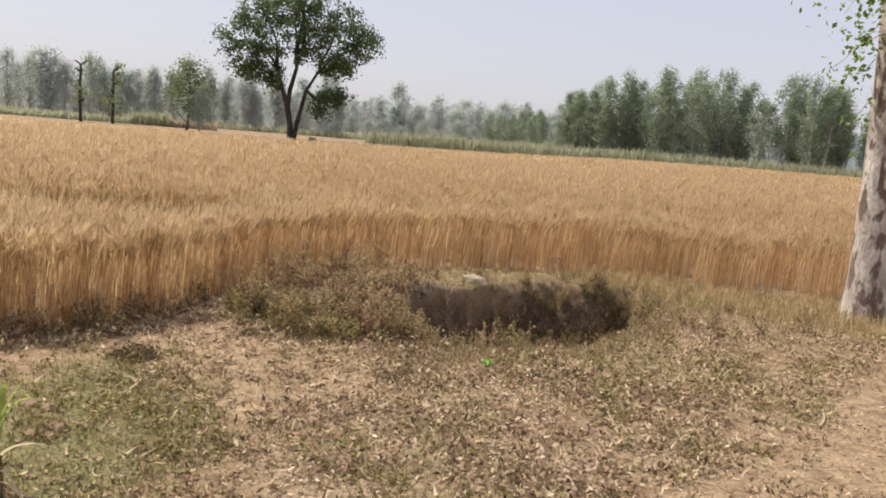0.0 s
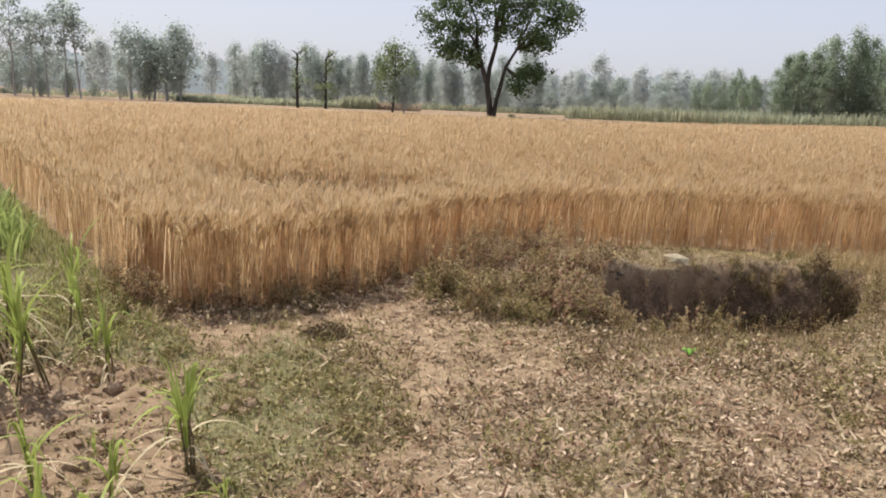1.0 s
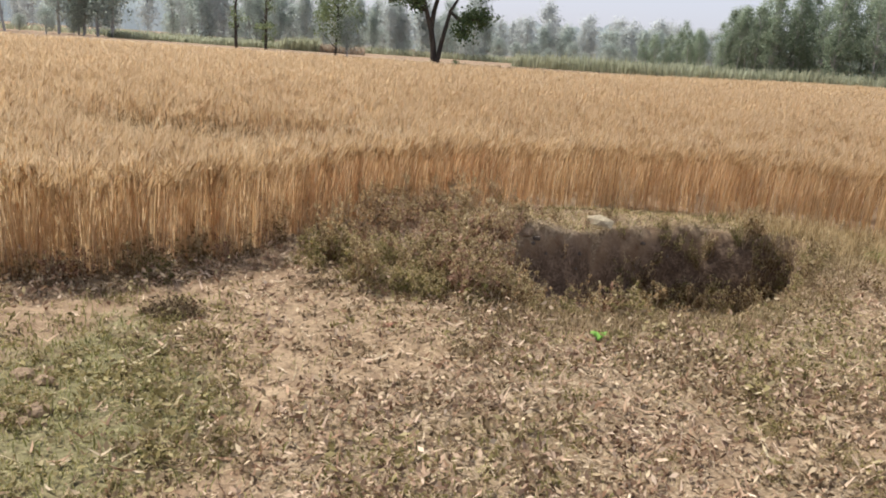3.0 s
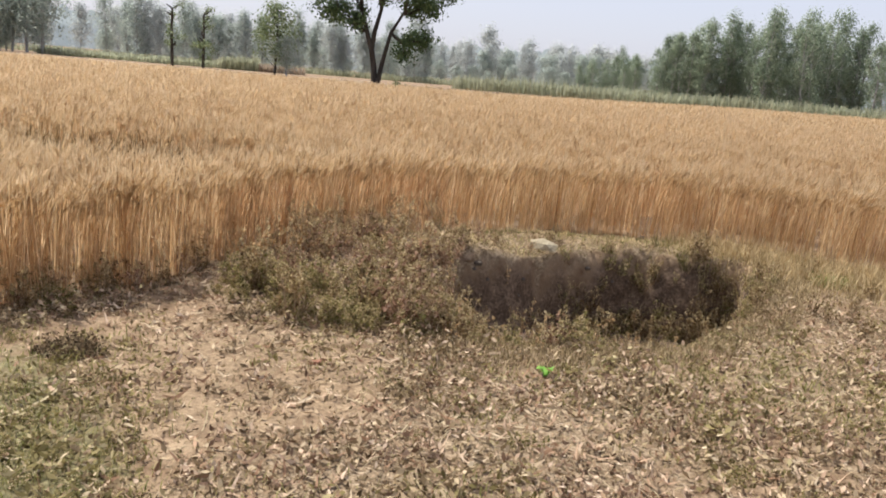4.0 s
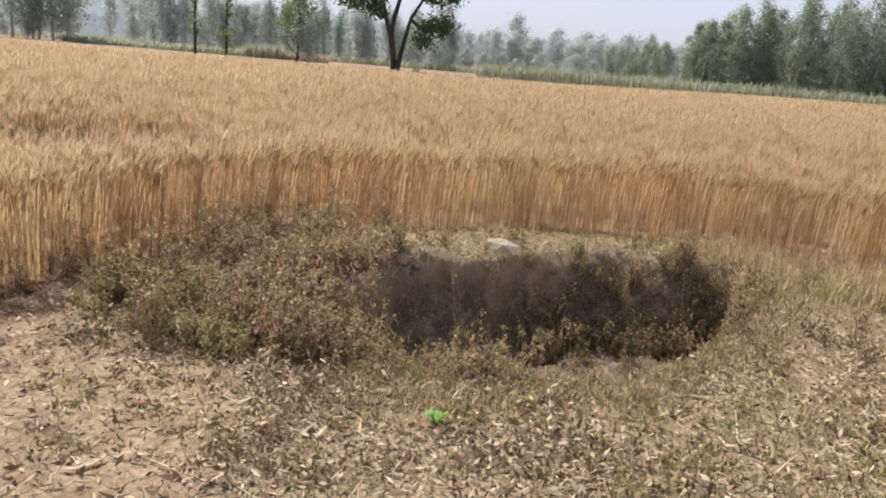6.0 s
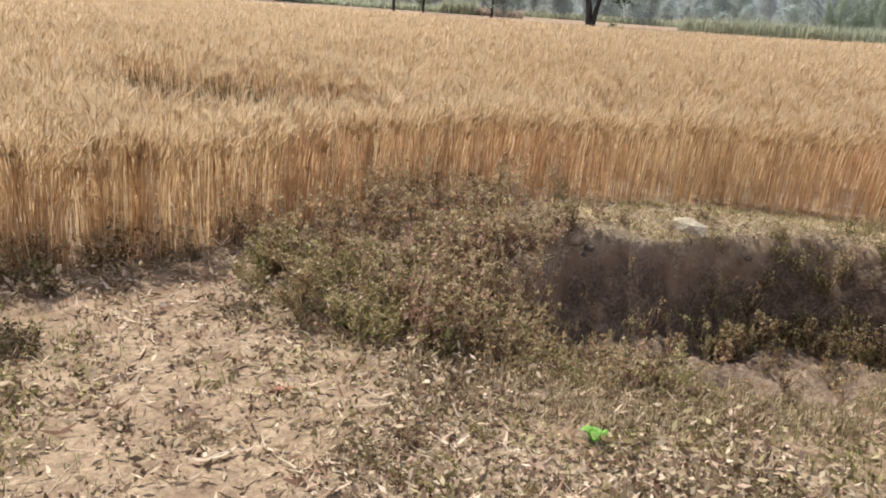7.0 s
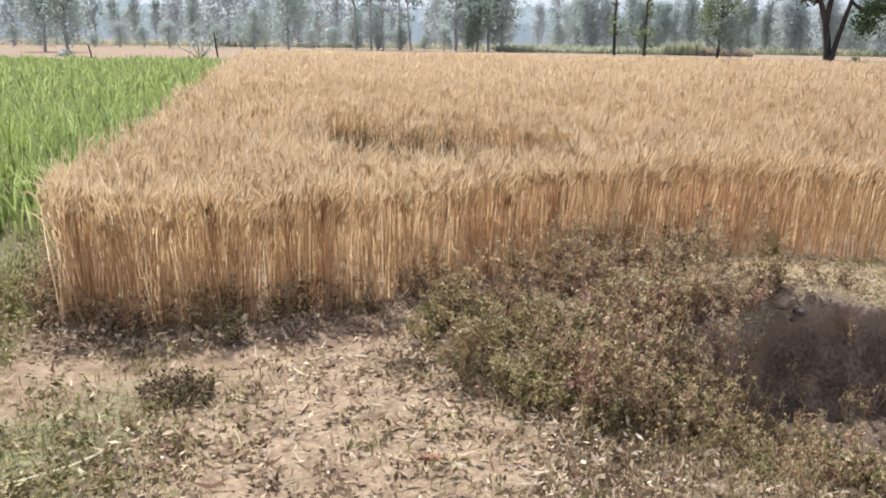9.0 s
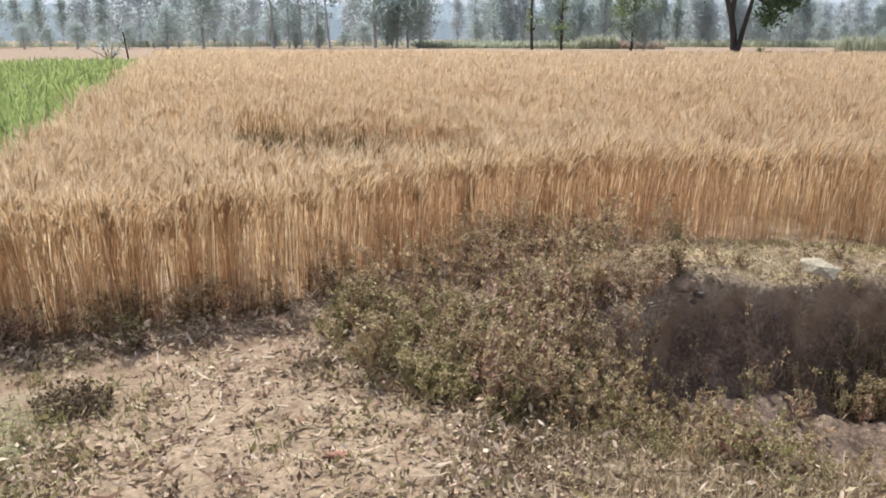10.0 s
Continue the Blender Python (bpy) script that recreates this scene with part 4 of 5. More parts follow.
CANES = [cane_plant(70 + k, 0.64 + 0.07 * k) for k in range(5)]
r_cane = np.random.default_rng(4)
for x, y, k, s in ((-1.1, 3.46, 1, 1.1), (-1.08, 3.44, 2, 0.9), (-1.26, 3.09, 0, 0.7), (-0.82, 3.05, 1, 0.4), (-1.86, 4.54, 2, 0.95), (-2.09, 4.28, 4, 1.15), (-2.16, 4.14, 3, 1.0), (-2.52, 4.67, 4, 1.15), (-1.7, 2.96, 1, 0.85),
                   (-1.52, 3.54, 0, 0.45), (-2.16, 3.8, 2, 0.9), (-1.95, 3.15, 3, 0.8), (-2.3, 4.5, 2, 1.1), (-2.45, 4.3, 3, 1.1), (-2.75, 5.0, 4, 1.2), (-2.6, 4.9, 1, 1.2), (-2.35, 3.6, 3, 1.0), (-1.42, 2.72, 2, 0.8), (-1.55, 2.62, 4, 0.8), (-1.2, 2.75, 1, 0.6), (-1.85, 2.75, 3, 0.9), (-1.62, 3.2, 1, 0.7), (-2.3, 5.2, 2, 0.9), (-2.05, 4.8, 0, 0.8), (-2.5, 5.45, 4, 0.9), (-2.75, 4.3, 4, 1.1)):
    CANES[k].put(placed(x, y, float(ground_z(x, y)), r_cane.uniform(0, 360), s, r_cane.normal(0, 11)))
for row in range(6):
    for step in range(14):
        y = 5.0 + step * 0.33 + r_cane.normal(0, 0.08)
        x = -2.85 - row * 0.6 - step * 0.33 * LEFT_SLOPE + r_cane.normal(0, 0.1)
        CANES[r_cane.integers(5)].put(placed(x, y, float(ground_z(x, y)), r_cane.uniform(0, 360), r_cane.uniform(0.95, 1.3), r_cane.normal(0, 4)))

gcrop = thing("green_crop_field", "dense bright green young cane beside the wheat", "crop field", kind="stuff")
r_crop = np.random.default_rng(8)
for title, lo, hi, dens, nb, wd in (("near_crop", 7.0, 17, 13, 9, 0.024), ("far_crop", 17, 60, 4.6, 7, 0.058)):
    n = int(dens * 70 * 50)
    p = np.stack([r_crop.uniform(-62, -3, n), r_crop.uniform(3, 45, n)], -1)
    d = np.hypot(p[:, 0] - 1, p[:, 1] - 2)
    ok = (d > lo) & (d < hi) & (p[:, 0] < field_left(p[:, 1]) - 0.6 + 0.15 * bump_noise(p[:, 0], p[:, 1], 2.0)) & (-0.6 * p[:, 0] + 0.8 * p[:, 1] < 47.5) & (p[:, 1] > 1.0 - 0.9 * p[:, 0] * 0.3)
    p = np.repeat(p[ok], nb, 0)
    m = len(p)
    p = p + r_crop.normal(0, 0.07, p.shape)
    base = np.stack([p[:, 0], p[:, 1], np.zeros(m)], -1)
    h = (0.62 + 0.1 * bump_noise(p[:, 0], p[:, 1], 1.1)) * r_crop.uniform(0.6, 1.15, m)
    bag = Bag()
    bag.add(*blades(base, h, wd * r_crop.uniform(0.7, 1.2, m), r_crop.uniform(0.05, 0.35, m), r_crop.uniform(0, 0.6, m), r_crop, 4))
    tagged(bag.make(title, CROP, gcrop), kind="stuff")


# ---- single finds on the ground ----
def lump(name, mat, size, seed, label, category, at, turn=0, facets=3):
    bm = bmesh.new()
    bmesh.ops.create_icosphere(bm, subdivisions=facets, radius=1.0)
    noise.seed_set(seed)
    for v in bm.verts:
        k = 1 + 0.28 * noise.noise(v.co * 1.4 + Vector((seed, 0, 0))) + 0.12 * noise.noise(v.co * 4.1)
        v.co = Vector((v.co.x * size[0], v.co.y * size[1], max(v.co.z, -0.5) * size[2])) * k
    me = bpy.data.meshes.new(name)
    bm.to_mesh(me)
    bm.free()
    me.materials.append(mat)
    for f in me.polygons:
        f.use_smooth = facets > 2
    ob = new(name, me)
    ob.matrix_basis = pose(*at, 0, 0, turn)
    return tagged(ob, label, category)


def at_ground(x, y, dz=0.0):
    return (x, y, float(ground_z(x, y)) + dz)


lump("stone", STONE, (0.16, 0.055, 0.075), 3, "pale whitish stone on the back rim of the pit", "stone", at_ground(2.43, 8.52, 0.035), -35, 1)
lump("earth_lip", CLOD, (0.2, 0.14, 0.06), 8, "overhanging crust of dry earth on the pit edge", "earth lip", (1.54, 7.92, 0.075), 30, 2)
lump("brick_shard", BRICK, (0.05, 0.025, 0.012), 5, "small reddish brick shard on bare soil", "brick", at_ground(0.44, 5.49, 0.006), 10)
r_clod = np.random.default_rng(21)
for k in range(120):
    x, y = r_clod.uniform(-2.5, -0.9), r_clod.uniform(2.8, 4.7)
    s = 0.016 + 0.055 * r_clod.random() ** 1.8
    tagged(lump("soil_clod", CLOD, (s, s * 0.8, s * 0.6), 30 + k, "dry brown clod of soil between cane plants", "clod", at_ground(x, y, 0.004), 0, 2), group="soil clods")


for k in range(105):
    x, y = r_clod.uniform(-0.8, 1.0), r_clod.uniform(4.4, 6.5)
    s = 0.008 + 0.024 * r_clod.random() ** 2
    tagged(lump("soil_clod", CLOD, (s, s * 0.8, s * 0.6), 200 + k, "small dry crumb of soil on the bare patch", "clod", at_ground(x, y, 0.003), 0, 2), group="soil clods")
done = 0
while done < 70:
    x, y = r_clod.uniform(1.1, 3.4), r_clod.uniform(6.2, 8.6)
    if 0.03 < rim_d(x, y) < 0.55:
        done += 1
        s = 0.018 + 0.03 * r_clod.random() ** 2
        tagged(lump("soil_clod", SHADED_CLOD, (s, s * 0.8, s * 0.8), 300 + done, "clod of soil in the pit, its shade painted in", "clod", at_ground(x, y, -0.008), 0, 2), group="pit clods")


def small_green(at):
    e = thing("green_seedling", "small bright green broad-leaved seedling on dry soil", "seedling", m=pose(*at))
    r = np.random.default_rng(2)
    for k in range(7):
        a, rise = k * 2.4, r.uniform(0.05, 0.11)
        s = np.linspace(0, 1, 5)
        c = np.stack([np.cos(a) * s * 0.055, np.sin(a) * s * 0.055, 0.7 * rise * np.sin(s * 2.2)], -1)[None]
        bag = Bag()
        bag.add(*ribbons(c, flat(np.array([a + np.pi / 2])), (0.042 * np.sin(np.pi * np.clip(s, 0.05, 0.96)))[None]))
        bag.make("leaf", BRIGHT, e)


small_green(at_ground(1.65, 5.41, 0.0))


def dark_tuft(x, y, seed, n, h, spread, name, label, mats):
    r = np.random.default_rng(seed)
    a, d = r.uniform(0, 6.3, n), spread * r.random(n) ** 0.6
    p = np.stack([x + d * np.cos(a), y + d * np.sin(a) * 0.7], -1)
    base = np.stack([p[:, 0], p[:, 1], ground_z(p[:, 0], p[:, 1])], -1)
    bag = Bag()
    bag.add(*blades(base, r.uniform(0.5, 1, n) * h * (1.1 - d / spread * 0.6), r.uniform(0.004, 0.008, n), r.uniform(0.03, 0.12, n), r.uniform(0.2, 1.1, n), r, 4))
    bag.add(*cards(base + r.normal(0, 0.02, (n, 3)) + np.array([0, 0, h * 0.4]), r.uniform(0.01, 0.03, n), r))
    return tagged(bag.make(name, mats), label, "grass tuft")


DARK_GRASS = leaf_mat("darkened_grass", [(0.05, 0.035, 0.02), (0.12, 0.085, 0.048), (0.28, 0.205, 0.12)], 0.15, 0.9)
# this tuft's shaded side is put into its dark blade colour
dark_tuft(-0.8, 5.55, 1, 600, 0.11, 0.17, "shaded_tuft", "tuft of grass on bare soil, painted dark as in shade", DARK_GRASS)
dark_tuft(-0.02, 6.25, 2, 130, 0.06, 0.14, "dark_tuft", "dark dry tuft at the weed bank", DARK_GRASS)


dark_tuft(1.52, 9.17, 3, 70, 0.34, 0.07, "green_sprig", "small green sprig growing at the wheat edge", GRASS)
dark_tuft(4.84, 7.77, 4, 420, 0.17, 0.2, "green_tuft", "yellowish green grass tuft beside the pit", GRASS)


# ---- far haze-pale woods ----
def far_woods():
    """A ridge of distant treetops all round the horizon, its haze paleness given by a glow."""
    r = np.random.default_rng(55)
    m, n, l, p = node_mat("haze_glow_woods", 1.0)
    tex = n.new("ShaderNodeTexNoise")
    tex.inputs["Scale"].default_value, tex.inputs["Detail"].default_value = 0.09, 6
    geo = n.new("ShaderNodeNewGeometry")
    l.new(geo.outputs["Position"], tex.inputs["Vector"])
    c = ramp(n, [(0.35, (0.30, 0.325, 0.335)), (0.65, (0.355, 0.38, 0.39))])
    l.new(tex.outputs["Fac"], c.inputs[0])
    # near-black surface; the pale haze tone is emitted
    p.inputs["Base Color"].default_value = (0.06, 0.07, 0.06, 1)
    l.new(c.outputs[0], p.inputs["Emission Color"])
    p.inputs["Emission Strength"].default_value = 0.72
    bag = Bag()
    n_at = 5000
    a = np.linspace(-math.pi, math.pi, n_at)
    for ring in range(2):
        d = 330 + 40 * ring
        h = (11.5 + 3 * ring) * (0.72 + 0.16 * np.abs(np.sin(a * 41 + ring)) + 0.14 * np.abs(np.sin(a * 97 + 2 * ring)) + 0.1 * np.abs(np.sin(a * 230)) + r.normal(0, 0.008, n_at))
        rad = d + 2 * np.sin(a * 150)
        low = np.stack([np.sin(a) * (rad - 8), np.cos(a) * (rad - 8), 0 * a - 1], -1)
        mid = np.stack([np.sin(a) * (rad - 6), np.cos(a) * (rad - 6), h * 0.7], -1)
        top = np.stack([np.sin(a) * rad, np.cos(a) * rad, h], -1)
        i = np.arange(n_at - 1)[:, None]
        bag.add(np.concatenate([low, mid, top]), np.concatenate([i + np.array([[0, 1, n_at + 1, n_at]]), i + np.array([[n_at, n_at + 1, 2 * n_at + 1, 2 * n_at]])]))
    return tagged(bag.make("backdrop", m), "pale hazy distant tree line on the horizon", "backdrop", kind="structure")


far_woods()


# ---- trees ----
def crown_leaves(bag, centres, per, spread, size, r, flatten=0.8, mat=0):
    c = np.repeat(np.asarray(centres, float), per, 0)
    n = len(c)
    off = r.normal(0, 1, (n, 3)) * np.array([1, 1, flatten])
    mid = np.mean(centres, 0)
    out = off * 0.7 + (c - mid) / (np.abs(c - mid).max() + 0.1) + np.array([0, 0, 0.25]) + r.normal(0, 0.45, (n, 3))
    out /= np.linalg.norm(out, axis=1)[:, None] + 1e-9
    c = c + off * spread
    u = np.cross(out, r.normal(size=(n, 3)))
    u /= np.linalg.norm(u, axis=1)[:, None] + 1e-9
    w = np.cross(out, u)
    s = (size * r.uniform(0.6, 1.35, n))[:, None]
    v = np.stack([c - u * s / 2, c + w * s * 0.34, c + u * s / 2, c - w * s * 0.34], 1)
    bag.add(v.reshape(-1, 3), np.arange(4 * n).reshape(n, 4), mat)


def big_tree():
    r = np.random.default_rng(12)
    e = thing("shade_tree", "lone broad-crowned dark green tree at the field edge", "tree", m=pose(3.4, 60.3, -0.25))
    wood = Bag()
    wood.add(*tube([(0, 0, -0.3), (0, 0, 0.2), (-0.02, 0, 0.6), (-0.02, 0, 1.1)], [0.40, 0.32, 0.28, 0.26], 10, 0.05, r))
    left = np.array([(-0.1, 0, 0.7), (-0.2, 0.1, 1.8), (-0.4, 0.1, 2.9), (-0.85, 0, 4.3), (-1.2, 0.2, 5.6), (-1.4, 0.2, 7.4)])
    right = np.array([(0.12, 0, 0.7), (0.3, -0.1, 1.9), (0.55, -0.1, 3.0), (0.85, 0, 4.3), (1.6, 0, 5.6), (2.2, 0.1, 7.2)])
    mid = np.array([left[2], (-0.3, 0.2, 4.2), (0.1, 0.2, 5.8), (0.1, 0, 7.6), (0.4, 0, 9.4)])
    trunk = wood.make("trunk", BARK, e, True)
    for line, rad in ((left, (0.23, 0.205, 0.18, 0.15, 0.11, 0.06)), (right, (0.18, 0.16, 0.14, 0.12, 0.09, 0.05)), (mid, (0.16, 0.16, 0.13, 0.1, 0.05))):
        Bag().add(*tube(line, rad, 8, 0.05, r)).make("limb", BARK, trunk, True)
    blobs = (((-3.5, 0, 7.2), (2.1, 2.3, 2.2), 46), ((-2.2, 0.5, 9.3), (2.4, 2.4, 1.9), 44), ((0.4, 0, 9.8), (2.6, 2.8, 2.1), 50), ((2.8, 0, 8.9), (2.3, 2.4, 1.9), 44),
             ((4.6, 0, 7.9), (1.5, 2.0, 1.3), 30), ((3.0, 0, 6.3), (1.9, 2.1, 1.2), 34), ((2.6, 0.2, 3.9), (1.5, 1.6, 1.0), 26), ((1.9, -0.3, 2.9), (0.7, 0.8, 0.6), 8),
             ((-1.7, 0, 5.0), (1.3, 1.6, 1.0), 22), ((-3.2, 0.3, 5.6), (1.4, 1.5, 0.9), 20), ((0.6, 0.8, 7.2), (2.2, 2.0, 1.3), 24), ((0.2, 0, 11.6), (2.4, 2.4, 1.2), 30))
    crown = Bag()
    for (cx, cy, cz), rad, n in blobs:
        u = r.normal(size=(n, 3))
        u /= np.linalg.norm(u, axis=1)[:, None]
        n = int(n * 0.92)
        u = u[:n]
        cen = np.array([cx, cy, cz]) + u * np.array(rad) * (r.random((n, 1)) ** 0.38)
        crown_leaves(crown, cen, 52, 0.30, 0.21, r)
        starts = [left[4], right[4], mid[2], left[3], right[3]]
        s = min(starts, key=lambda q: np.linalg.norm(q - np.array([cx, cy, cz - 1.5])))
        branch = Bag().add(*tube(bent(s, (cx, cy, cz), 0.25, r, 6), np.linspace(0.11, 0.05, 6), 6))
        for c in cen[:: 3]:
            branch.add(*tube(bent((cx, cy, cz), c, 0.15, r, 4), np.linspace(0.05, 0.015, 4), 4))
        branch.make("branch", BARK, trunk, True)
    crown.make("crown", TREE_LEAF, e)


big_tree()


def wood_tree(seed, height, width, clumps, leaf, mat, bark, label, start=0.25, airy=0.5, name="eucalyptus_tree", per=26, slim=0.16, group="far trees"):
    """Plantation trees: a straight trunk, side limbs and clumps of leaves."""
    def build():
        r = np.random.default_rng(seed)
        e = thing(name, label, "tree", group)
        wood, crown = Bag(), Bag()
        top = np.array([r.normal(0, 0.3), r.normal(0, 0.3), height * 0.96])
        line = bent((0, 0, -0.2), top, 0.15, r, 8)
        wood.add(*tube(line, np.linspace(slim, 0.03, 8), 7, 0.04, r))
        cen = []
        for k in range(clumps):
            t = start + (1 - start) * r.random() ** 0.8
            shape = math.sin(math.pi * min(1, (t - start) / (1 - start) * 0.82 + 0.14)) ** 0.8
            a = r.uniform(0, 2 * math.pi)
            out = width / 2 * shape * (r.random() ** 0.5)
            c = np.array([math.cos(a) * out, math.sin(a) * out, t * height]) + np.array([top[0], top[1], 0]) * t
            cen.append(c)
            if k % 3 == 0:
                q = line[min(7, int(max(0.08, t - 0.12) * 7))]
                wood.add(*tube(bent(q, c, 0.1, r, 4), np.linspace(0.05, 0.012, 4), 4))
        crown_leaves(crown, cen, per, airy, leaf, r, 1.0)
        wood.make("trunk", bark, e, True)
        crown.make("crown", mat, e)
        return e

    return Kind(build)


FAR_LABEL = "tall grey-green eucalyptus in the hazy distance"
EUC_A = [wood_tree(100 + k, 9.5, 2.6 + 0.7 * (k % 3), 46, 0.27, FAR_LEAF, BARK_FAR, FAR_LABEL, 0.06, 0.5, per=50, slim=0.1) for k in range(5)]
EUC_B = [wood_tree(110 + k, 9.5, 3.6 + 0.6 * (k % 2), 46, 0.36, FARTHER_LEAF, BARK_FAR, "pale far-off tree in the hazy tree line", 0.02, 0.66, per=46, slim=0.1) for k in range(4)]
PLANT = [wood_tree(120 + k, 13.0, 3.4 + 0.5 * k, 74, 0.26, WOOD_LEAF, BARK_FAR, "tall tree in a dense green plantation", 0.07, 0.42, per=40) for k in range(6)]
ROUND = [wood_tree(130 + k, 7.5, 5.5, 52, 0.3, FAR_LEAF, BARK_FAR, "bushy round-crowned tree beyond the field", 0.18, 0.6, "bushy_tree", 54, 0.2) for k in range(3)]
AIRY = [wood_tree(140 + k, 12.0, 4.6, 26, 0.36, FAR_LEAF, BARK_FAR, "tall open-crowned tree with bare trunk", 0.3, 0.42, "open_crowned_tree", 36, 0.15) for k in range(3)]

r_tree = np.random.default_rng(31)


def tree_at(kinds, x, y, size=1.0, tall=1.0):
    kinds[r_tree.integers(len(kinds))].put(placed(x, y, 0, r_tree.uniform(0, 360), size * r_tree.uniform(0.9, 1.1), 0, tall * r_tree.uniform(0.92, 1.08)))


for x, y in ((-51, 98), (-49.3, 99), (-47.3, 98.5), (-45.8, 100), (-43.8, 99.5)):
    tree_at(AIRY, x, y, 1.0)
for x, y, s in ((-39.5, 104, 1.1), (-37, 105, 1.0), (-35, 104, 0.95), (-33.2, 103.5, 1.15)):
    tree_at(ROUND, x, y, s * 0.9, 1.05)
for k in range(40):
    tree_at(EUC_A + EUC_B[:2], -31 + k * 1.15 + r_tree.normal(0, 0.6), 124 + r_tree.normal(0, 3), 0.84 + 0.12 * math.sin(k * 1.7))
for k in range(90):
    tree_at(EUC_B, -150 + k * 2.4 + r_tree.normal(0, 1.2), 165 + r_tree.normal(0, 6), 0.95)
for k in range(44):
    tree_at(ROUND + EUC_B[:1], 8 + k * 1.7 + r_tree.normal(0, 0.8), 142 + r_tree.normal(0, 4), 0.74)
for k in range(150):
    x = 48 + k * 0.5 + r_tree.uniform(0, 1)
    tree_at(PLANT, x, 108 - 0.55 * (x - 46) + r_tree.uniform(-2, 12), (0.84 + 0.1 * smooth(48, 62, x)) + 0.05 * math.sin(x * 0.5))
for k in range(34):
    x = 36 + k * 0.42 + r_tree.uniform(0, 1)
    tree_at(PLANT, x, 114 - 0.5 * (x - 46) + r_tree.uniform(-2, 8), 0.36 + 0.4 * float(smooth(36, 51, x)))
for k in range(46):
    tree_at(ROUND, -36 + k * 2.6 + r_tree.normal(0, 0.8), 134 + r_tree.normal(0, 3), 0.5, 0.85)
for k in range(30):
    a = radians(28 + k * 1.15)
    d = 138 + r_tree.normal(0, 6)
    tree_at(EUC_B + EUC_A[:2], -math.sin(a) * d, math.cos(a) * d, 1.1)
for x, y, s in ((-51, 76, 0.75), (-48, 78, 0.95), (-59.5, 57, 0.9), (-58, 58.2, 0.8)):
    tree_at(ROUND, x, y, s)
for k in range(26):
    a = radians(20 + k * 1.5)
    d = 112 + r_tree.normal(0, 5)
    tree_at(ROUND, -math.sin(a) * d, math.cos(a) * d, 0.42, 0.8)
for x, y, k in ((-52, 100, 0.75), (-49.5, 101, 0.65), (-46.5, 102, 0.6), (-38, 106, 0.8)):
    tree_at(ROUND, x, y, k)
SINGLE = [wood_tree(150, 7.4, 5.0, 46, 0.3, TREE_LEAF_FAR, BARK, "yellowish green bushy tree beyond the wheat", 0.24, 0.5, "bushy_tree", 46, 0.15)]
tree_at(SINGLE, -5.6, 87, 0.95)
tree_at(ROUND[:1], -4.3, 86.5, 0.6)


def lopped_tree(x, y, height, seed, leafy):
    r = np.random.default_rng(seed)
    e = thing("lopped_tree", "bare lopped tree trunk with short sprouting stubs", "tree", "lopped trees", m=pose(x, y, 0, 0, 0, r.uniform(0, 360)))
    wood, crown = Bag(), Bag()
    line = bent((0, 0, -0.2), (0.1, 0, height), 0.08, r, 9)
    wood.add(*tube(line, np.linspace(0.18, 0.10, 9), 8, 0.08, r))
    trunk = wood.make("trunk", BARK, e, True)
    cen = []
    for k in range(10):
        q = line[r.integers(3, 9)]
        a = r.uniform(0, 6.3)
        reach = r.uniform(0.45, 0.95)
        c = q + np.array([math.cos(a) * reach, math.sin(a) * reach, r.uniform(0.3, 0.9)])
        Bag().add(*tube(bent(q, c, 0.06, r, 4), np.linspace(0.10, 0.05, 4), 6, 0.08, r)).make("stub", BARK, trunk, True)
        if k % 2:
            cen.append(c)
            cen.append(q + (c - q) * 0.5)
    low = [np.array([r.normal(0, 0.6), r.normal(0, 0.6), r.uniform(0.6, height * 0.55)]) for _ in range(leafy)]
    crown_leaves(crown, cen + low, 34, 0.28, 0.22, r)
    tagged(crown.make("sprout_foliage", TREE_LEAF_FAR, e, label="thin green sprouts"), kind="stuff")


lopped_tree(-16.4, 92, 5.8, 1, 3)
lopped_tree(-13.6, 94, 5.6, 2, 16)


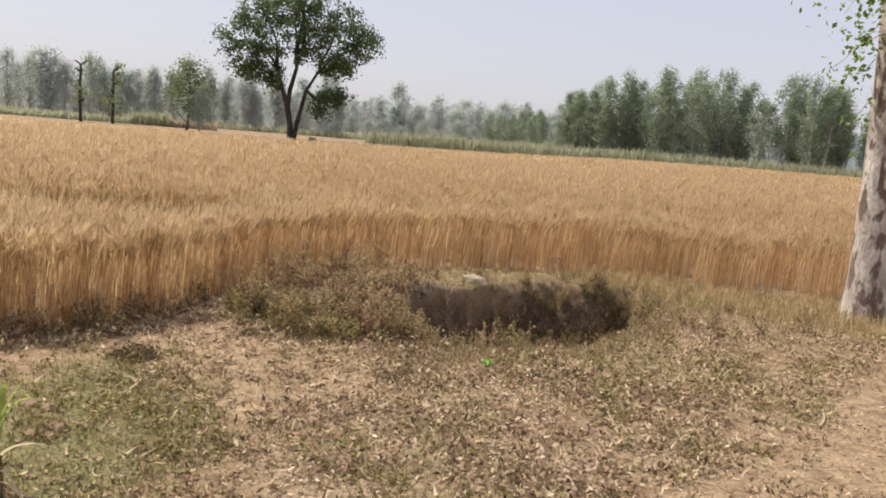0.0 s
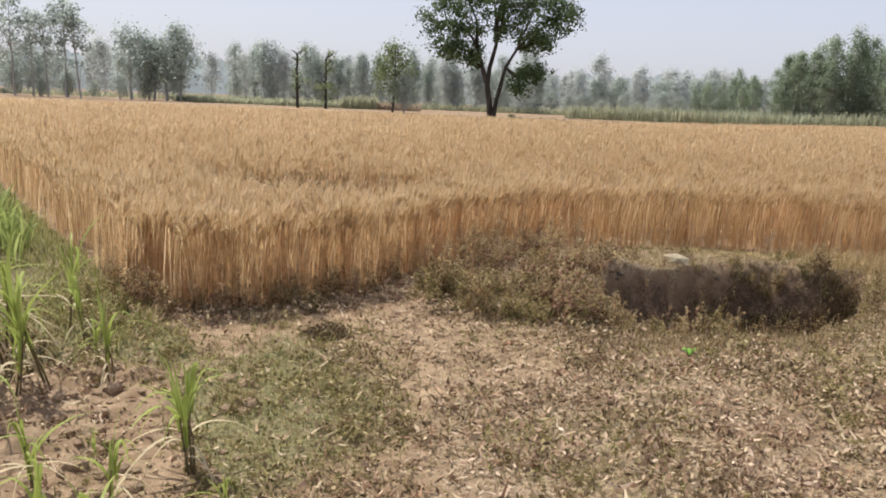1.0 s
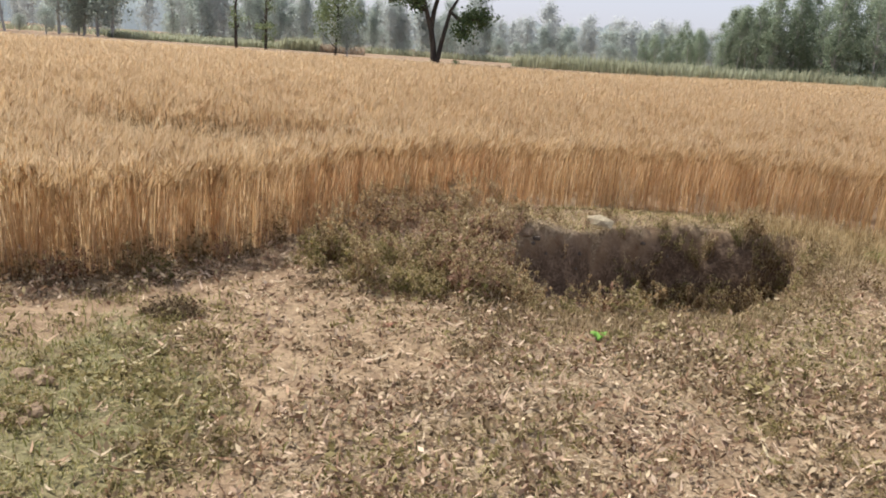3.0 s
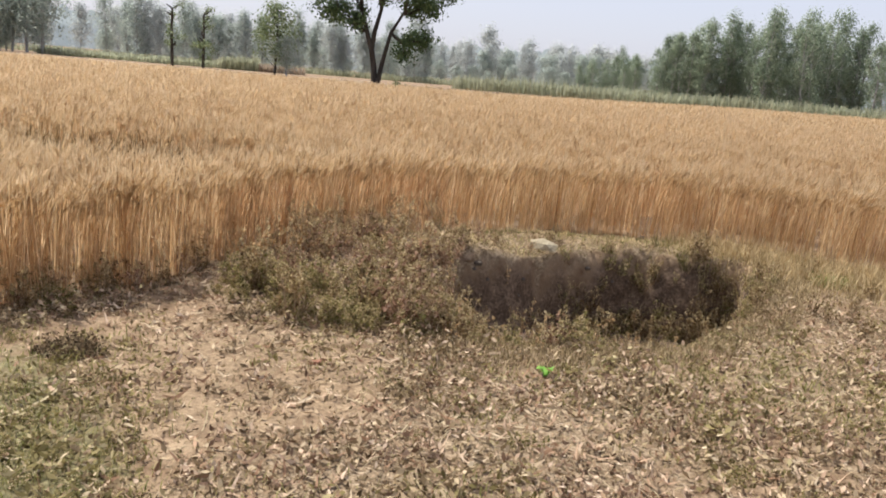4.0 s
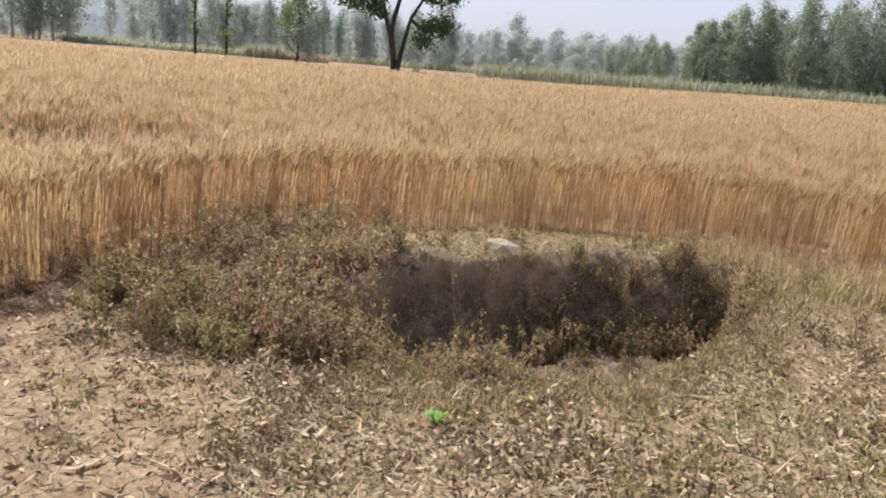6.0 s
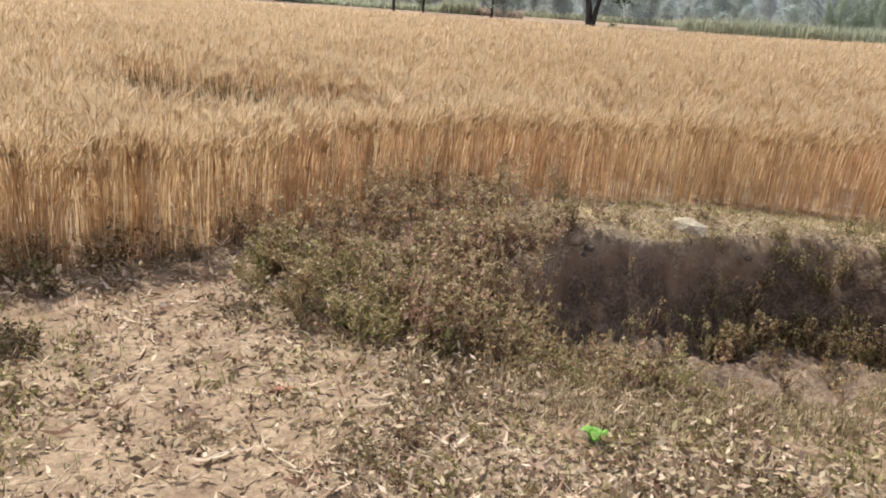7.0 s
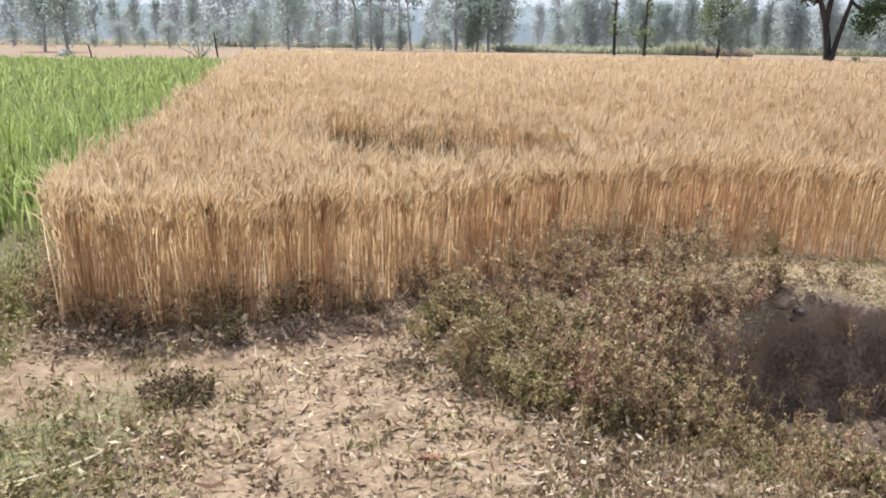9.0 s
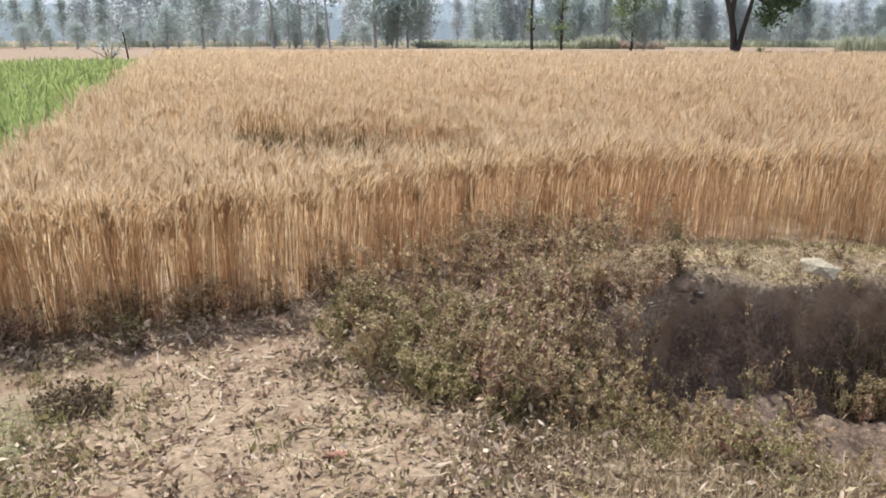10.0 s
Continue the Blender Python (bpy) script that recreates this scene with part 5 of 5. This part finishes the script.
def roadside_eucalyptus():
    r = np.random.default_rng(77)
    e = thing("eucalyptus_tree", "thick pale eucalyptus trunk with peeling bark beside the track", "tree", m=pose(6.5, 7.15, 0))
    z = np.linspace(-0.2, 13, 40)
    line = np.stack([0.03 * np.sin(z * 0.9) - 0.07 * z, 0.05 * np.cos(z * 0.7), z], -1)
    rad = 0.20 - 0.0085 * z + 0.075 * np.exp(-np.maximum(z, 0) * 2.6)
    wood, crown, sprout = Bag(), Bag(), Bag()
    wood.add(*tube(line, rad, 22, 0.022, r))
    trunk = wood.make("trunk", EUC_BARK, e, True)
    for k in range(12):
        q = line[r.integers(20, 39)]
        a = r.uniform(0, 6.3)
        c = q + np.array([math.cos(a) * 1.6, math.sin(a) * 1.6, r.uniform(0.8, 2.2)])
        Bag().add(*tube(bent(q, c, 0.2, r, 6), np.linspace(0.06, 0.015, 6), 6)).make("limb", EUC_BARK, trunk, True)
        crown_leaves(crown, c + r.normal(0, 0.5, (5, 3)), 60, 0.35, 0.13, r)
    for x0, y0, z0, n, sp in ((-0.33, -0.1, 3.35, 60, 0.14), (-0.30, 0.1, 2.95, 46, 0.12), (-0.42, 0.0, 2.6, 34, 0.10), (-0.62, 0.0, 3.2, 8, 0.14), (-0.9, 0.1, 3.3, 6, 0.1), (-0.75, 0, 2.6, 6, 0.06), (-0.34, 0.0, 2.2, 12, 0.16)):
        c = np.array([x0 - 0.07 * z0, y0, z0])
        crown_leaves(sprout, [c], n * 2, sp, 0.06, r, 1.1)
        Bag().add(*tube(bent((-0.07 * z0, 0, z0 + 0.5), c, 0.05, r, 5), np.linspace(0.010, 0.003, 5), 4)).make("twig", EUC_BARK, trunk, True)
    crown.make("crown", WOOD_LEAF, e)
    tagged(sprout.make("sprout_foliage", SPROUT, e, label="fresh light green leaves on hanging twigs"), kind="stuff")


SPROUT = leaf_mat("fresh_leaf", [(0.08, 0.13, 0.03), (0.16, 0.24, 0.05), (0.28, 0.38, 0.09)], 0.45, 0.45)
roadside_eucalyptus()


def cane_strip(name, label, points, height, n, depth, seed, mat=FAR_CANE):
    """A far strip of standing cane along a line on the ground."""
    r = np.random.default_rng(seed)
    pts = np.array(points, float)
    seg = np.concatenate([[0], np.cumsum(np.linalg.norm(np.diff(pts, axis=0), axis=1))])
    s = r.uniform(0, seg[-1], n)
    x, y = np.interp(s, seg, pts[:, 0]), np.interp(s, seg, pts[:, 1]) + r.uniform(0, depth, n)
    base = np.stack([x, y, np.zeros(n)], -1)
    h = height * (0.85 + 0.14 * bump_noise(x, y, 0.35, seed)) * r.uniform(0.7, 1.12, n)
    bag = Bag()
    bag.add(*blades(base, h, r.uniform(0.08, 0.16, n), r.uniform(0.1, 0.6, n), r.uniform(0, 0.4, n), r, 4))
    return tagged(bag.make(name, mat), label, "cane strip", kind="stuff")


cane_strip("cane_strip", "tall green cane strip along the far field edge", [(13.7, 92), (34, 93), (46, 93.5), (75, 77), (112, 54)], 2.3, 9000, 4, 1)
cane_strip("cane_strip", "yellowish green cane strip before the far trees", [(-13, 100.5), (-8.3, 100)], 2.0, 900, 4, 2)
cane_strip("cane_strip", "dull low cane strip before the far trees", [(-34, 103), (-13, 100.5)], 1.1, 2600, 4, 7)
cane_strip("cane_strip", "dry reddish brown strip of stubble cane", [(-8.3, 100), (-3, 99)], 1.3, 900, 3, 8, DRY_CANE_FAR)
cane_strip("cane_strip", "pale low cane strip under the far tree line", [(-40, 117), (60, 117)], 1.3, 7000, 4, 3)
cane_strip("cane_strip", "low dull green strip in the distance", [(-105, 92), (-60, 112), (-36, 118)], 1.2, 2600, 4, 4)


def shrub(x, y, size, seed, mat, label):
    r = np.random.default_rng(seed)
    e = thing("shrub", label, "shrub", m=pose(x, y, 0))
    wood, crown = Bag(), Bag()
    cen = r.normal(0, 1, (14, 3)) * np.array([0.5, 0.4, 0.25]) * size + np.array([0, 0, 0.5 * size])
    for c in cen:
        wood.add(*tube(bent((0, 0, -0.05), c, 0.06, r, 4), np.linspace(0.03, 0.008, 4), 4))
    crown_leaves(crown, cen, 18, 0.14 * size, 0.15, r)
    wood.make("stems", BARK, e)
    crown.make("leaves", mat, e)


shrub(5.3, 60.6, 0.85, 5, TREE_LEAF, "small dark bush beside the lone tree")
shrub(-36.5, 49.5, 1.5, 6, FAR_LEAF, "thin shrub on the field margin")
shrub(-46, 47, 0.7, 7, FAR_LEAF, "low shrub on the stubble strip")


def stake(x, y, height, lean, name="stake", label="dark leaning wooden stake at the crop corner"):
    r = np.random.default_rng(int(abs(x) * 10))
    bag = Bag()
    bag.add(*tube(bent((0, 0, -0.2), (lean, 0, height), 0.03, r, 6), np.linspace(0.05, 0.035, 6), 7, 0.08, r))
    ob = bag.make(name, BARK, smooth=True)
    ob.matrix_basis = pose(x, y, 0)
    tagged(ob, label, "stake")


stake(-26.6, 38.9, 1.75, -0.25)
stake(-33, 36.5, 1.0, -0.2, "stake", "thin grey wooden stake in the stubble")
